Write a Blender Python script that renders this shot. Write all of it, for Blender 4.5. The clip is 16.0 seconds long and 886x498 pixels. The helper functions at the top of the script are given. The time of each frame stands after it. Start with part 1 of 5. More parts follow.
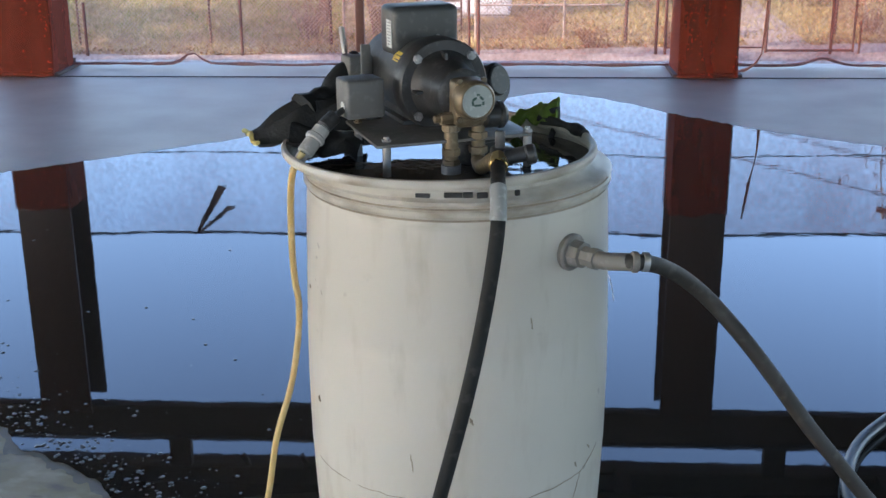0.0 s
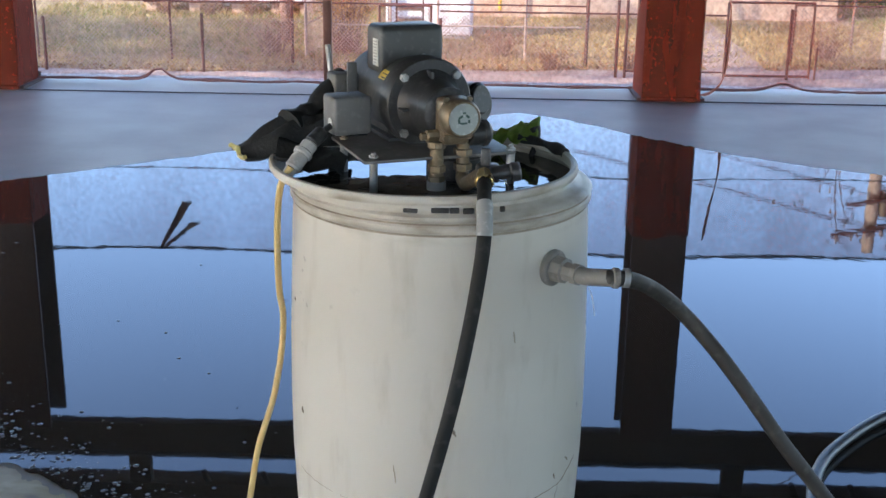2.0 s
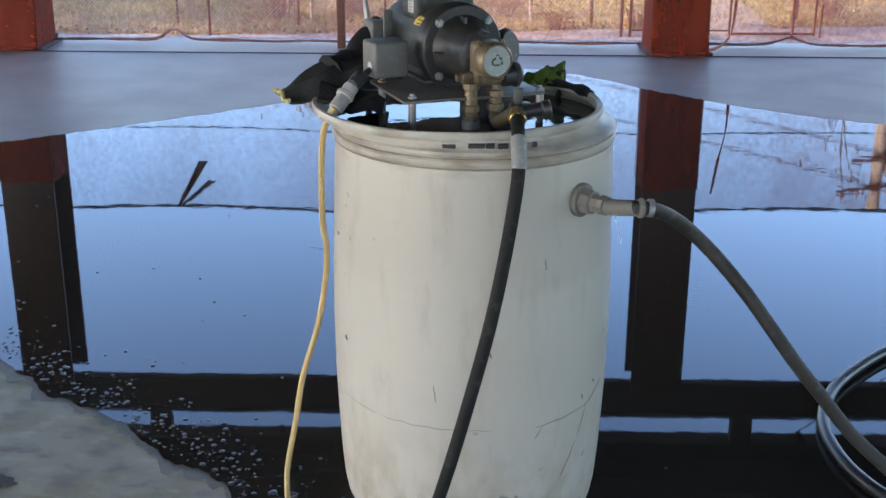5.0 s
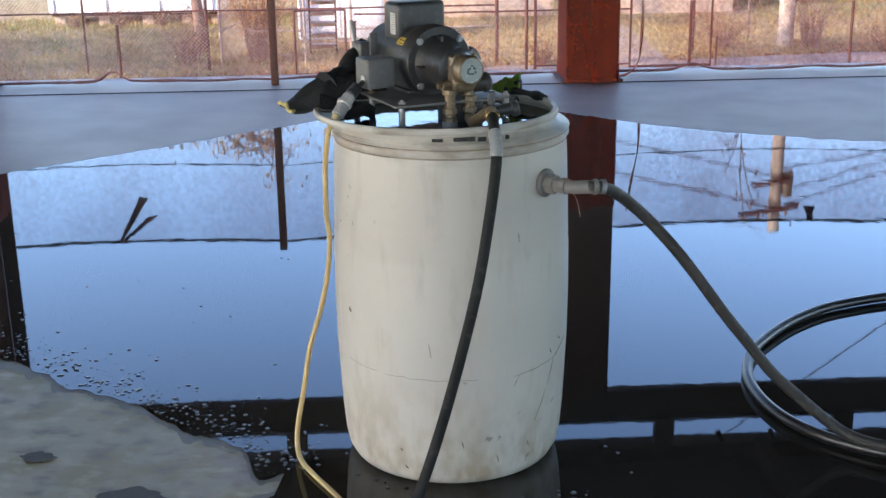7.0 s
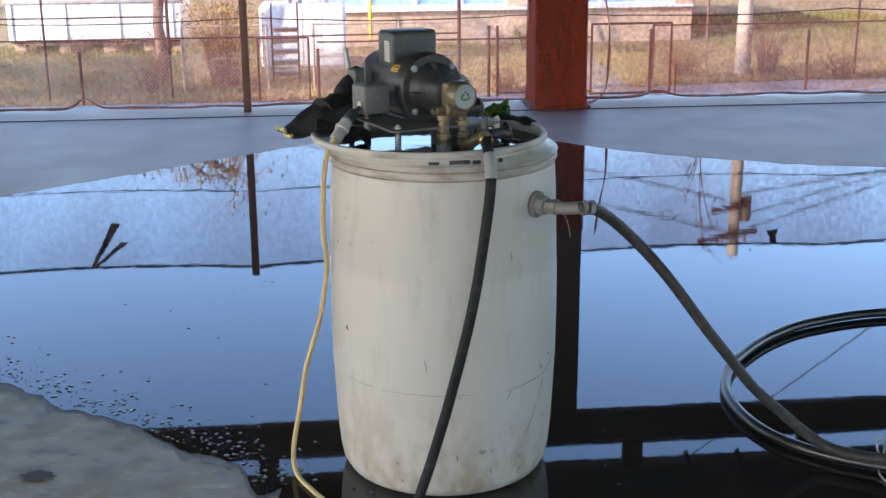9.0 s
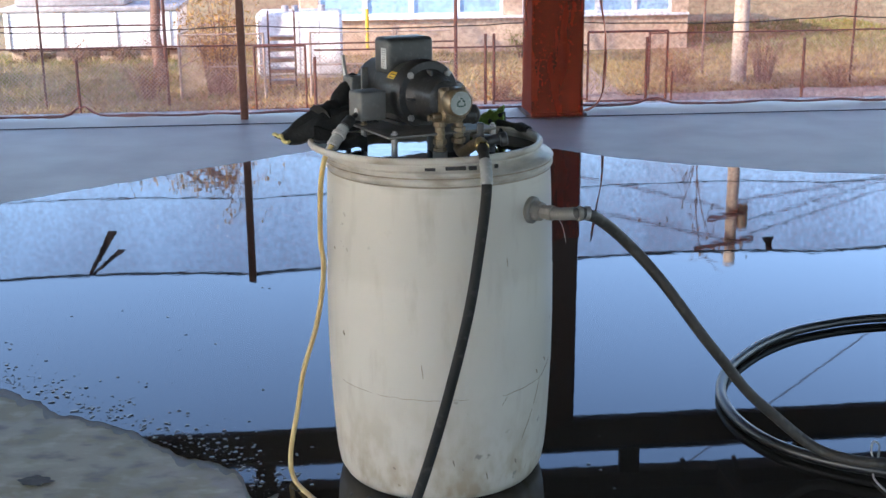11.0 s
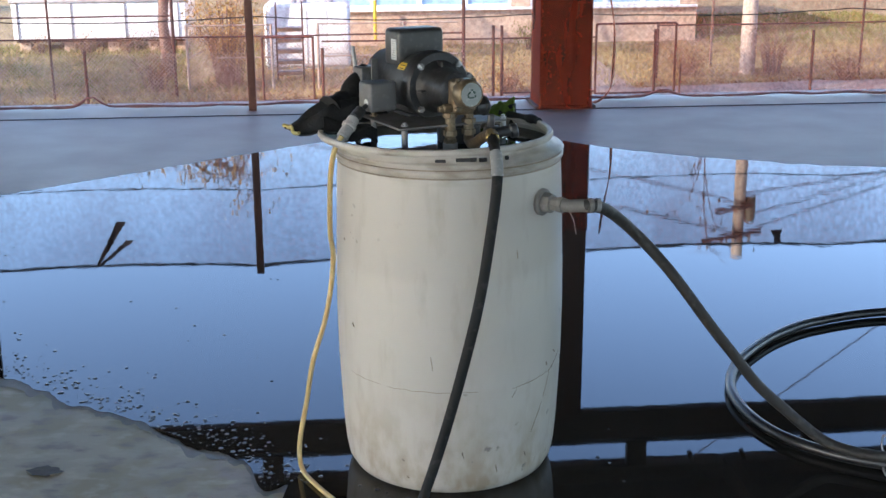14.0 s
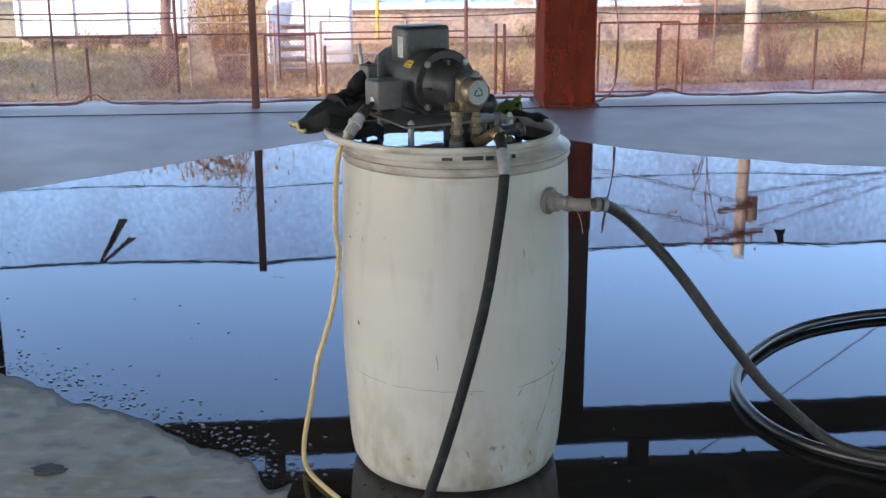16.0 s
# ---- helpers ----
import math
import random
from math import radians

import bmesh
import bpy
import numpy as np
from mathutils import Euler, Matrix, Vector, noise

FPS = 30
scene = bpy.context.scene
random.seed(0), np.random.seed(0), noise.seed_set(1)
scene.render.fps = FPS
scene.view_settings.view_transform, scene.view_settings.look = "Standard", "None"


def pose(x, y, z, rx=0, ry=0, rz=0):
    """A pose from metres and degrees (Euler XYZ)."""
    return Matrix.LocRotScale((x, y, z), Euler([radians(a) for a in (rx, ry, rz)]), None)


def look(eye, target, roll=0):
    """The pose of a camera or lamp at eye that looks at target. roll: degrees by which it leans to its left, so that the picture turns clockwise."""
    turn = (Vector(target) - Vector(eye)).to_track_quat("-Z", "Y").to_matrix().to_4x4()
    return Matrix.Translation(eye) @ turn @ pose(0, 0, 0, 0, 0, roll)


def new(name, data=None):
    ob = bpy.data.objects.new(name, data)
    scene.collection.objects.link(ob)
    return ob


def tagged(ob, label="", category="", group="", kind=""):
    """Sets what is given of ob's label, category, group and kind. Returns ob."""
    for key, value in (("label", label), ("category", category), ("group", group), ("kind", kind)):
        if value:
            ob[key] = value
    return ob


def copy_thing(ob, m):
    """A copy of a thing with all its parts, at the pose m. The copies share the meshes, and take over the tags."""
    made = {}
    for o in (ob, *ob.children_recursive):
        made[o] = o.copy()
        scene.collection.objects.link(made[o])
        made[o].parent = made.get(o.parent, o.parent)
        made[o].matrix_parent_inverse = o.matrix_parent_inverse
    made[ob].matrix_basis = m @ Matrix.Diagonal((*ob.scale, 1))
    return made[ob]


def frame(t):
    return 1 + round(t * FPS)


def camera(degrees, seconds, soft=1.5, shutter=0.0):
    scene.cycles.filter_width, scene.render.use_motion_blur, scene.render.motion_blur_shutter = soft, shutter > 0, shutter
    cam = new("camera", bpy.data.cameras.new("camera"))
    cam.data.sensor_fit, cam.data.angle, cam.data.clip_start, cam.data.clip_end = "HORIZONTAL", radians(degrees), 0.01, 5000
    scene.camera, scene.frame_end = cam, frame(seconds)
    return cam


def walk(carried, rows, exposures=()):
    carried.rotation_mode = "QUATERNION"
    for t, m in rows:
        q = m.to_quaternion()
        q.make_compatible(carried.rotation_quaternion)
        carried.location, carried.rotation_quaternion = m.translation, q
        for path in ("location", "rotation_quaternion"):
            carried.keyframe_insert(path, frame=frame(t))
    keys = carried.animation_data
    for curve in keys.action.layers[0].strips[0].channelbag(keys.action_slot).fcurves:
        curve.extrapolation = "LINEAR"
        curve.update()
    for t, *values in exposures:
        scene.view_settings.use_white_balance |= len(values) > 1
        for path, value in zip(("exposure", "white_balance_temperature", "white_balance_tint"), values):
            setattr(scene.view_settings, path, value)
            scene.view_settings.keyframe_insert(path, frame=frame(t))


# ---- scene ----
cam = camera(40.0, 16.0)
PATH = [
    (0, (0.444, -2.101, 1.376), (0.032, -0.249, 0.743), -0.4),
    (0.5, (0.411, -2.131, 1.38), (0.024, -0.267, 0.763), 0.2),
    (1, (0.406, -2.156, 1.384), (0.046, -0.28, 0.79), 0.9),
    (1.5, (0.405, -2.16, 1.382), (0.057, -0.283, 0.784), 1.0),
    (2, (0.406, -2.154, 1.381), (0.061, -0.278, 0.779), 0.9),
    (2.5, (0.409, -2.156, 1.382), (0.062, -0.282, 0.777), 1.0),
    (3, (0.411, -2.162, 1.384), (0.065, -0.289, 0.773), 1.0),
    (3.5, (0.405, -2.159, 1.377), (0.065, -0.289, 0.753), 1.0),
    (4, (0.401, -2.169, 1.373), (0.075, -0.3, 0.742), 0.8),
    (4.2, (0.394, -2.191, 1.371), (0.041, -0.343, 0.693), 0.5),
    (6.3, (0.32, -2.627, 1.378), (0.064, -0.741, 0.764), -2.5),
    (6.5, (0.28, -2.688, 1.377), (0.067, -0.803, 0.744), -2.4),
    (7, (0.286, -2.803, 1.39), (0.081, -0.904, 0.795), -0.7),
    (7.5, (0.302, -2.858, 1.395), (0.079, -0.959, 0.81), -0.7),
    (8, (0.257, -2.887, 1.397), (0.097, -0.98, 0.817), -1.1),
    (8.5, (0.22, -2.901, 1.402), (0.066, -0.986, 0.846), -0.6),
    (9, (0.215, -2.909, 1.403), (0.075, -0.992, 0.85), -0.4),
    (11.5, (0.218, -2.927, 1.402), (0.083, -1.006, 0.863), -0.4),
    (12, (0.216, -2.925, 1.404), (0.071, -1.005, 0.863), -0.5),
    (12.5, (0.213, -2.923, 1.404), (0.066, -1.003, 0.862), -0.5),
    (13, (0.211, -2.922, 1.401), (0.066, -1.005, 0.853), -0.4),
    (13.5, (0.21, -2.921, 1.401), (0.063, -1.004, 0.85), -0.3),
    (14, (0.21, -2.92, 1.4), (0.064, -1.004, 0.847), -0.3),
    (14.5, (0.208, -2.92, 1.399), (0.068, -1.004, 0.843), -0.2),
    (15, (0.206, -2.916, 1.396), (0.06, -1.002, 0.836), -0.2),
    (15.5, (0.202, -2.915, 1.397), (0.056, -0.998, 0.843), -0.1),
    (16, (0.198, -2.912, 1.398), (0.05, -0.996, 0.842), -0.1),
]
EXPOSURES = [(0.0, 2.64, 6200.0, 16.0), (4.2, 2.64, 6200.0, 16.0), (8.0, 2.54, 6200.0, 16.0), (9.0, 2.47, 6200.0, 16.0), (13.0, 2.43, 6200.0, 16.0), (16.0, 2.43, 6200.0, 16.0)]
walk(cam, [(t, look(eye, target, roll)) for t, eye, target, roll in PATH], EXPOSURES)

# ---- world, sun ----
SUN_FROM = Vector((-0.70, -0.52, 0.47)).normalized()
world = bpy.data.worlds.new("sky")
scene.world = world
world.use_nodes = True
wn = world.node_tree
sky = wn.nodes.new("ShaderNodeTexSky")
sky.sky_type, sky.sun_disc = "NISHITA", False
sky.sun_elevation = math.asin(SUN_FROM.z)
sky.sun_rotation = math.atan2(SUN_FROM.x, SUN_FROM.y)
sky.air_density, sky.dust_density, sky.ozone_density = 1.0, 0.8, 3.2
background = next(n for n in wn.nodes if n.type == "BACKGROUND")
background.inputs["Strength"].default_value = 0.15
wn.links.new(sky.outputs[0], background.inputs["Color"])
sun = new("sun", bpy.data.lights.new("sun", "SUN"))
sun.data.energy, sun.data.angle, sun.data.color = 2.55, radians(0.5), (1.0, 0.83, 0.64)
sun.matrix_world = look(SUN_FROM * 40, (0, 0, 0))


# ---- materials ----
def tree_of(name):
    m = bpy.data.materials.new(name)
    m.use_nodes = True
    nt = m.node_tree
    return m, nt, next(n for n in nt.nodes if n.type == "BSDF_PRINCIPLED")


def noise_node(nt, scale, detail=4.0, stretch=None):
    co = nt.nodes.new("ShaderNodeTexCoord")
    n = nt.nodes.new("ShaderNodeTexNoise")
    n.inputs["Scale"].default_value, n.inputs["Detail"].default_value = scale, detail
    if stretch:
        mp = nt.nodes.new("ShaderNodeMapping")
        mp.inputs["Scale"].default_value = stretch
        nt.links.new(co.outputs["Object"], mp.inputs[0])
        nt.links.new(mp.outputs[0], n.inputs["Vector"])
    else:
        nt.links.new(co.outputs["Object"], n.inputs["Vector"])
    return n


def ramp(nt, source, a, b):
    r = nt.nodes.new("ShaderNodeMapRange")
    r.inputs["From Min"].default_value, r.inputs["From Max"].default_value = a, b
    nt.links.new(source, r.inputs["Value"])
    return r.outputs[0]


def blend(nt, fac, a, b, mode="MIX"):
    m = nt.nodes.new("ShaderNodeMix")
    m.data_type, m.blend_type = "RGBA", mode
    if isinstance(fac, float):
        m.inputs[0].default_value = fac
    else:
        nt.links.new(fac, m.inputs[0])
    for slot, v in ((6, a), (7, b)):
        if isinstance(v, tuple):
            m.inputs[slot].default_value = (*v, 1)
        else:
            nt.links.new(v, m.inputs[slot])
    return m.outputs[2]


def surface(name, base, dark, light, coarse=3.0, fine=40.0, rough=0.6, metal=0.0, bump=0.15, depth=0.004, stretch=None, island=False, spread=0.35):
    """Base colour with worn patches at a coarse and a fine scale, and a fine relief."""
    m, nt, p = tree_of(name)
    n1, n2 = noise_node(nt, coarse, 5.0, stretch), noise_node(nt, fine, 3.0)
    c = blend(nt, ramp(nt, n1.outputs[0], 0.45, 0.45 + spread), base, dark)
    c = blend(nt, ramp(nt, n2.outputs[0], 0.55, 0.85), c, light)
    nt.links.new(c, p.inputs["Base Color"])
    r = nt.nodes.new("ShaderNodeMapRange")
    r.inputs["To Min"].default_value, r.inputs["To Max"].default_value = max(0.02, rough - 0.1), min(1, rough + 0.1)
    nt.links.new(n1.outputs[0], r.inputs["Value"])
    nt.links.new(r.outputs[0], p.inputs["Roughness"])
    p.inputs["Metallic"].default_value = metal
    if bump:
        b = nt.nodes.new("ShaderNodeBump")
        b.inputs["Strength"].default_value, b.inputs["Distance"].default_value = bump, depth
        nt.links.new(n2.outputs[0], b.inputs["Height"])
        nt.links.new(b.outputs[0], p.inputs["Normal"])
    return m


def concrete_floor():
    m, nt, p = tree_of("concrete_floor")
    n0, n1, n2 = noise_node(nt, 0.5, 5.0), noise_node(nt, 2.6, 8.0), noise_node(nt, 60.0, 4.0)
    c = blend(nt, ramp(nt, n1.outputs[0], 0.4, 0.7), (0.295, 0.236, 0.204), (0.262, 0.210, 0.182))
    c = blend(nt, ramp(nt, n0.outputs[0], 0.45, 0.65), c, (0.310, 0.252, 0.216))
    c = blend(nt, ramp(nt, n2.outputs[0], 0.6, 0.8), c, (0.22, 0.18, 0.155))
    # tan and dark blotches on the slab's near side, fading out beyond it
    co = nt.nodes.new("ShaderNodeTexCoord")
    sp = nt.nodes.new("ShaderNodeSeparateXYZ")
    nt.links.new(co.outputs["Object"], sp.inputs[0])
    near_side = ramp(nt, sp.outputs[1], 1.6, 0.5)
    n3, n4 = noise_node(nt, 5.5, 9.0), noise_node(nt, 11.0, 6.0, (1.0, 1.6, 1.0))
    for source, a, b, tone in ((n1, 0.30, 0.45, (0.37, 0.32, 0.215)), (n3, 0.47, 0.58, (0.31, 0.262, 0.150)), (n4, 0.54, 0.70, (0.21, 0.182, 0.145)), (n4, 0.45, 0.30, (0.45, 0.39, 0.265))):
        both = nt.nodes.new("ShaderNodeMath")
        both.operation = "MULTIPLY"
        nt.links.new(ramp(nt, source.outputs[0], a, b), both.inputs[0])
        nt.links.new(near_side, both.inputs[1])
        c = blend(nt, both.outputs[0], c, tone)
    nt.links.new(c, p.inputs["Base Color"])
    p.inputs["Specular IOR Level"].default_value = 0.28
    r = nt.nodes.new("ShaderNodeMapRange")
    r.inputs["To Min"].default_value, r.inputs["To Max"].default_value = 0.40, 0.62
    nt.links.new(n1.outputs[0], r.inputs["Value"])
    nt.links.new(r.outputs[0], p.inputs["Roughness"])
    b = nt.nodes.new("ShaderNodeBump")
    b.inputs["Strength"].default_value, b.inputs["Distance"].default_value = 0.12, 0.003
    nt.links.new(n2.outputs[0], b.inputs["Height"])
    nt.links.new(b.outputs[0], p.inputs["Normal"])
    return m


def water(name, tint, ripple, scale, ruffled=None):
    m, nt, p = tree_of(name)
    p.inputs["Base Color"].default_value = (*tint, 1)
    p.inputs["Roughness"].default_value, p.inputs["IOR"].default_value = 0.02, 1.38
    n1, n2 = noise_node(nt, scale, 2.0), noise_node(nt, scale * 0.22, 2.0)
    add = nt.nodes.new("ShaderNodeMath")
    nt.links.new(n1.outputs[0], add.inputs[0])
    nt.links.new(n2.outputs[0], add.inputs[1])
    b = nt.nodes.new("ShaderNodeBump")
    b.inputs["Strength"].default_value, b.inputs["Distance"].default_value = 1.0, ripple
    if ruffled:
        co = nt.nodes.new("ShaderNodeTexCoord")
        sp = nt.nodes.new("ShaderNodeSeparateXYZ")
        nt.links.new(co.outputs["Object"], sp.inputs[0])
        far = nt.nodes.new("ShaderNodeMapRange")
        far.inputs["From Min"].default_value, far.inputs["From Max"].default_value = ruffled
        far.inputs["To Min"].default_value = 0.35
        nt.links.new(sp.outputs[1], far.inputs["Value"])
        nt.links.new(far.outputs[0], b.inputs["Strength"])
    nt.links.new(add.outputs[0], b.inputs["Height"])
    nt.links.new(b.outputs[0], p.inputs["Normal"])
    return m


def netting():
    m, nt, p = tree_of("orange_netting")
    out = next(n for n in nt.nodes if n.type == "OUTPUT_MATERIAL")
    p.inputs["Base Color"].default_value = (0.40, 0.046, 0.012, 1)
    p.inputs["Roughness"].default_value = 0.6
    tl = nt.nodes.new("ShaderNodeBsdfTranslucent")
    tl.inputs[0].default_value = (0.36, 0.046, 0.014, 1)
    mx = nt.nodes.new("ShaderNodeMixShader")
    mx.inputs[0].default_value = 0.5
    nt.links.new(p.outputs[0], mx.inputs[1])
    nt.links.new(tl.outputs[0], mx.inputs[2])
    tr = nt.nodes.new("ShaderNodeBsdfTransparent")
    n1 = noise_node(nt, 1.3, 4.0, (1.0, 1.0, 0.35))
    n2 = noise_node(nt, 38.0, 2.0)
    add = nt.nodes.new("ShaderNodeMath")
    nt.links.new(n1.outputs[0], add.inputs[0])
    nt.links.new(n2.outputs[0], add.inputs[1])
    r = nt.nodes.new("ShaderNodeMapRange")
    r.inputs["From Min"].default_value, r.inputs["From Max"].default_value = 0.75, 1.3
    r.inputs["To Min"].default_value, r.inputs["To Max"].default_value = 0.17, 0.50
    nt.links.new(add.outputs[0], r.inputs["Value"])
    # opacity raised along x to darken the yard seen through the right end
    co = nt.nodes.new("ShaderNodeTexCoord")
    sp = nt.nodes.new("ShaderNodeSeparateXYZ")
    nt.links.new(co.outputs["Object"], sp.inputs[0])
    cover_x = nt.nodes.new("ShaderNodeMapRange")
    cover_x.inputs["From Min"].default_value, cover_x.inputs["From Max"].default_value = -3.6, 0.6
    cover_x.inputs["To Min"].default_value, cover_x.inputs["To Max"].default_value = -0.16, 0.11
    nt.links.new(sp.outputs[0], cover_x.inputs["Value"])
    tot = nt.nodes.new("ShaderNodeMath")
    nt.links.new(r.outputs[0], tot.inputs[0])
    nt.links.new(cover_x.outputs[0], tot.inputs[1])
    mm = nt.nodes.new("ShaderNodeMixShader")
    nt.links.new(tot.outputs[0], mm.inputs[0])
    nt.links.new(tr.outputs[0], mm.inputs[1])
    nt.links.new(mx.outputs[0], mm.inputs[2])
    nt.links.new(mm.outputs[0], out.inputs[0])
    return m


def netting_wrap():
    m, nt, p = tree_of("orange_netting_wrap")
    out = next(n for n in nt.nodes if n.type == "OUTPUT_MATERIAL")
    n1, n2 = noise_node(nt, 2.2, 5.0, (3.0, 3.0, 0.5)), noise_node(nt, 60.0, 3.0)
    c = blend(nt, ramp(nt, n1.outputs[0], 0.38, 0.68), (0.215, 0.027, 0.008), (0.14, 0.018, 0.006))
    c = blend(nt, ramp(nt, n2.outputs[0], 0.58, 0.8), c, (0.25, 0.055, 0.025))
    nt.links.new(c, p.inputs["Base Color"])
    p.inputs["Roughness"].default_value = 0.85
    p.inputs["Specular IOR Level"].default_value = 0.25
    clear = nt.nodes.new("ShaderNodeBsdfTransparent")
    mix = nt.nodes.new("ShaderNodeMixShader")
    r = nt.nodes.new("ShaderNodeMapRange")
    r.inputs["From Min"].default_value, r.inputs["From Max"].default_value = 0.3, 0.7
    r.inputs["To Min"].default_value, r.inputs["To Max"].default_value = 0.66, 0.88
    nt.links.new(n1.outputs[0], r.inputs["Value"])
    nt.links.new(r.outputs[0], mix.inputs[0])
    nt.links.new(clear.outputs[0], mix.inputs[1])
    nt.links.new(p.outputs[0], mix.inputs[2])
    nt.links.new(mix.outputs[0], out.inputs[0])
    return m


def drum_plastic():
    m, nt, p = tree_of("drum_plastic")
    n1, n2 = noise_node(nt, 3.0, 6.0), noise_node(nt, 9.0, 6.0, (2.2, 2.2, 0.45))
    n3, n4 = noise_node(nt, 26.0, 3.0), noise_node(nt, 120.0, 3.0)
    c = blend(nt, ramp(nt, n1.outputs[0], 0.35, 0.75), (0.500, 0.460, 0.390), (0.448, 0.410, 0.345))
    c = blend(nt, ramp(nt, n2.outputs[0], 0.56, 0.95), c, (0.38, 0.33, 0.25))
    n5 = noise_node(nt, 13.0, 8.0, (1.8, 1.8, 0.5))
    c = blend(nt, ramp(nt, n5.outputs[0], 0.60, 1.0), c, (0.33, 0.28, 0.21))
    co = nt.nodes.new("ShaderNodeTexCoord")
    sp = nt.nodes.new("ShaderNodeSeparateXYZ")
    nt.links.new(co.outputs["Object"], sp.inputs[0])
    low = ramp(nt, sp.outputs[2], 0.30, 0.0)
    grime = nt.nodes.new("ShaderNodeMath")
    grime.operation = "MULTIPLY"
    nt.links.new(low, grime.inputs[0])
    nt.links.new(ramp(nt, noise_node(nt, 17.0, 8.0, (1.3, 1.3, 0.75)).outputs[0], 0.42, 0.66), grime.inputs[1])
    c = blend(nt, grime.outputs[0], c, (0.31, 0.24, 0.155))
    collar = nt.nodes.new("ShaderNodeMath")
    collar.operation = "MULTIPLY"
    nt.links.new(ramp(nt, sp.outputs[2], 0.775, 0.80), collar.inputs[0])
    nt.links.new(ramp(nt, noise_node(nt, 11.0, 7.0, (1.0, 1.0, 2.6)).outputs[0], 0.46, 0.74), collar.inputs[1])
    c = blend(nt, collar.outputs[0], c, (0.24, 0.195, 0.14))
    spot = nt.nodes.new("ShaderNodeMath")
    spot.operation = "MULTIPLY"
    nt.links.new(ramp(nt, n3.outputs[0], 0.66, 0.72), spot.inputs[0])
    nt.links.new(ramp(nt, n1.outputs[0], 0.50, 0.62), spot.inputs[1])
    c = blend(nt, spot.outputs[0], c, (0.20, 0.18, 0.15))
    nt.links.new(c, p.inputs["Base Color"])
    p.inputs["Roughness"].default_value = 0.42
    p.inputs["Subsurface Weight"].default_value = 0.12
    p.inputs["Subsurface Radius"].default_value = (0.02, 0.02, 0.015)
    b = nt.nodes.new("ShaderNodeBump")
    b.inputs["Strength"].default_value, b.inputs["Distance"].default_value = 0.12, 0.004
    nt.links.new(n2.outputs[0], b.inputs["Height"])
    nt.links.new(b.outputs[0], p.inputs["Normal"])
    return m


def grass_ground():
    m, nt, p = tree_of("dry_grass")
    n0, n1, n2 = noise_node(nt, 0.16, 4.0), noise_node(nt, 1.1, 6.0), noise_node(nt, 14.0, 4.0)
    c = blend(nt, ramp(nt, n1.outputs[0], 0.35, 0.65), (0.27, 0.20, 0.085), (0.17, 0.14, 0.052))
    c = blend(nt, ramp(nt, n0.outputs[0], 0.42, 0.62), c, (0.20, 0.125, 0.055))
    c = blend(nt, ramp(nt, n2.outputs[0], 0.5, 0.75), c, (0.36, 0.275, 0.15))
    nt.links.new(c, p.inputs["Base Color"])
    p.inputs["Roughness"].default_value = 0.95
    b = nt.nodes.new("ShaderNodeBump")
    b.inputs["Strength"].default_value, b.inputs["Distance"].default_value = 0.6, 0.05
    nt.links.new(n2.outputs[0], b.inputs["Height"])
    nt.links.new(b.outputs[0], p.inputs["Normal"])
    return m


CONCRETE = concrete_floor()
DAMP = surface("damp_concrete", (0.10, 0.09, 0.076), (0.06, 0.055, 0.048), (0.15, 0.135, 0.11), 9.0, 50.0, 0.72, bump=0.1, depth=0.002)
MARGIN = surface("wet_concrete_edge", (0.20, 0.178, 0.14), (0.13, 0.118, 0.10), (0.27, 0.24, 0.19), 9.0, 40.0, 0.5, bump=0.05, depth=0.001)
PUDDLE = water("puddle_water", (0.030, 0.026, 0.021), 0.00012, 16.0, (1.2, 2.6))
DRUM_WATER = water("drum_water", (0.105, 0.095, 0.078), 0.0006, 22.0)
next(n for n in DRUM_WATER.node_tree.nodes if n.type == "BSDF_PRINCIPLED").inputs["Specular IOR Level"].default_value = 0.36
CLEAR_WATER = water("clear_water", (0.9, 0.93, 0.95), 0.0004, 60.0)
next(n for n in CLEAR_WATER.node_tree.nodes if n.type == "BSDF_PRINCIPLED").inputs["Transmission Weight"].default_value = 1.0
BUBBLE = water("bubble_film", (0.05, 0.05, 0.05), 0.0, 5.0)
NET = netting()
NET_WRAP = netting_wrap()
NET_DENSE = surface("orange_netting_folds", (0.24, 0.10, 0.09), (0.14, 0.06, 0.06), (0.36, 0.17, 0.14), 4.0, 40.0, 0.7, bump=0.4)
NET_STRAND = surface("orange_netting_strand", (0.50, 0.17, 0.11), (0.36, 0.11, 0.07), (0.62, 0.32, 0.24), 9.0, 60.0, 0.6, bump=0.3)
HDPE = drum_plastic()
HDPE_DIRT = surface("grime_line", (0.26, 0.21, 0.155), (0.075, 0.06, 0.045), (0.40, 0.35, 0.27), 9.0, 60.0, 0.7)
STEEL_DARK = surface("dark_primer_steel", (0.050, 0.022, 0.016), (0.034, 0.016, 0.012), (0.085, 0.040, 0.028), 1.6, 30.0, 0.55, bump=0.08, stretch=(3, 3, 0.6))
STEEL_RUST = surface("rust_brown_steel", (0.125, 0.045, 0.028), (0.085, 0.032, 0.021), (0.18, 0.08, 0.055), 3.0, 40.0, 0.55)
STEEL_BROWN = surface("brown_steel", (0.062, 0.025, 0.018), (0.04, 0.018, 0.014), (0.11, 0.048, 0.034), 3.0, 40.0, 0.55)
ROOF_DARK = surface("dark_soffit", (0.05, 0.04, 0.032), (0.03, 0.026, 0.021), (0.07, 0.056, 0.044), 2.0, 20.0, 0.8)
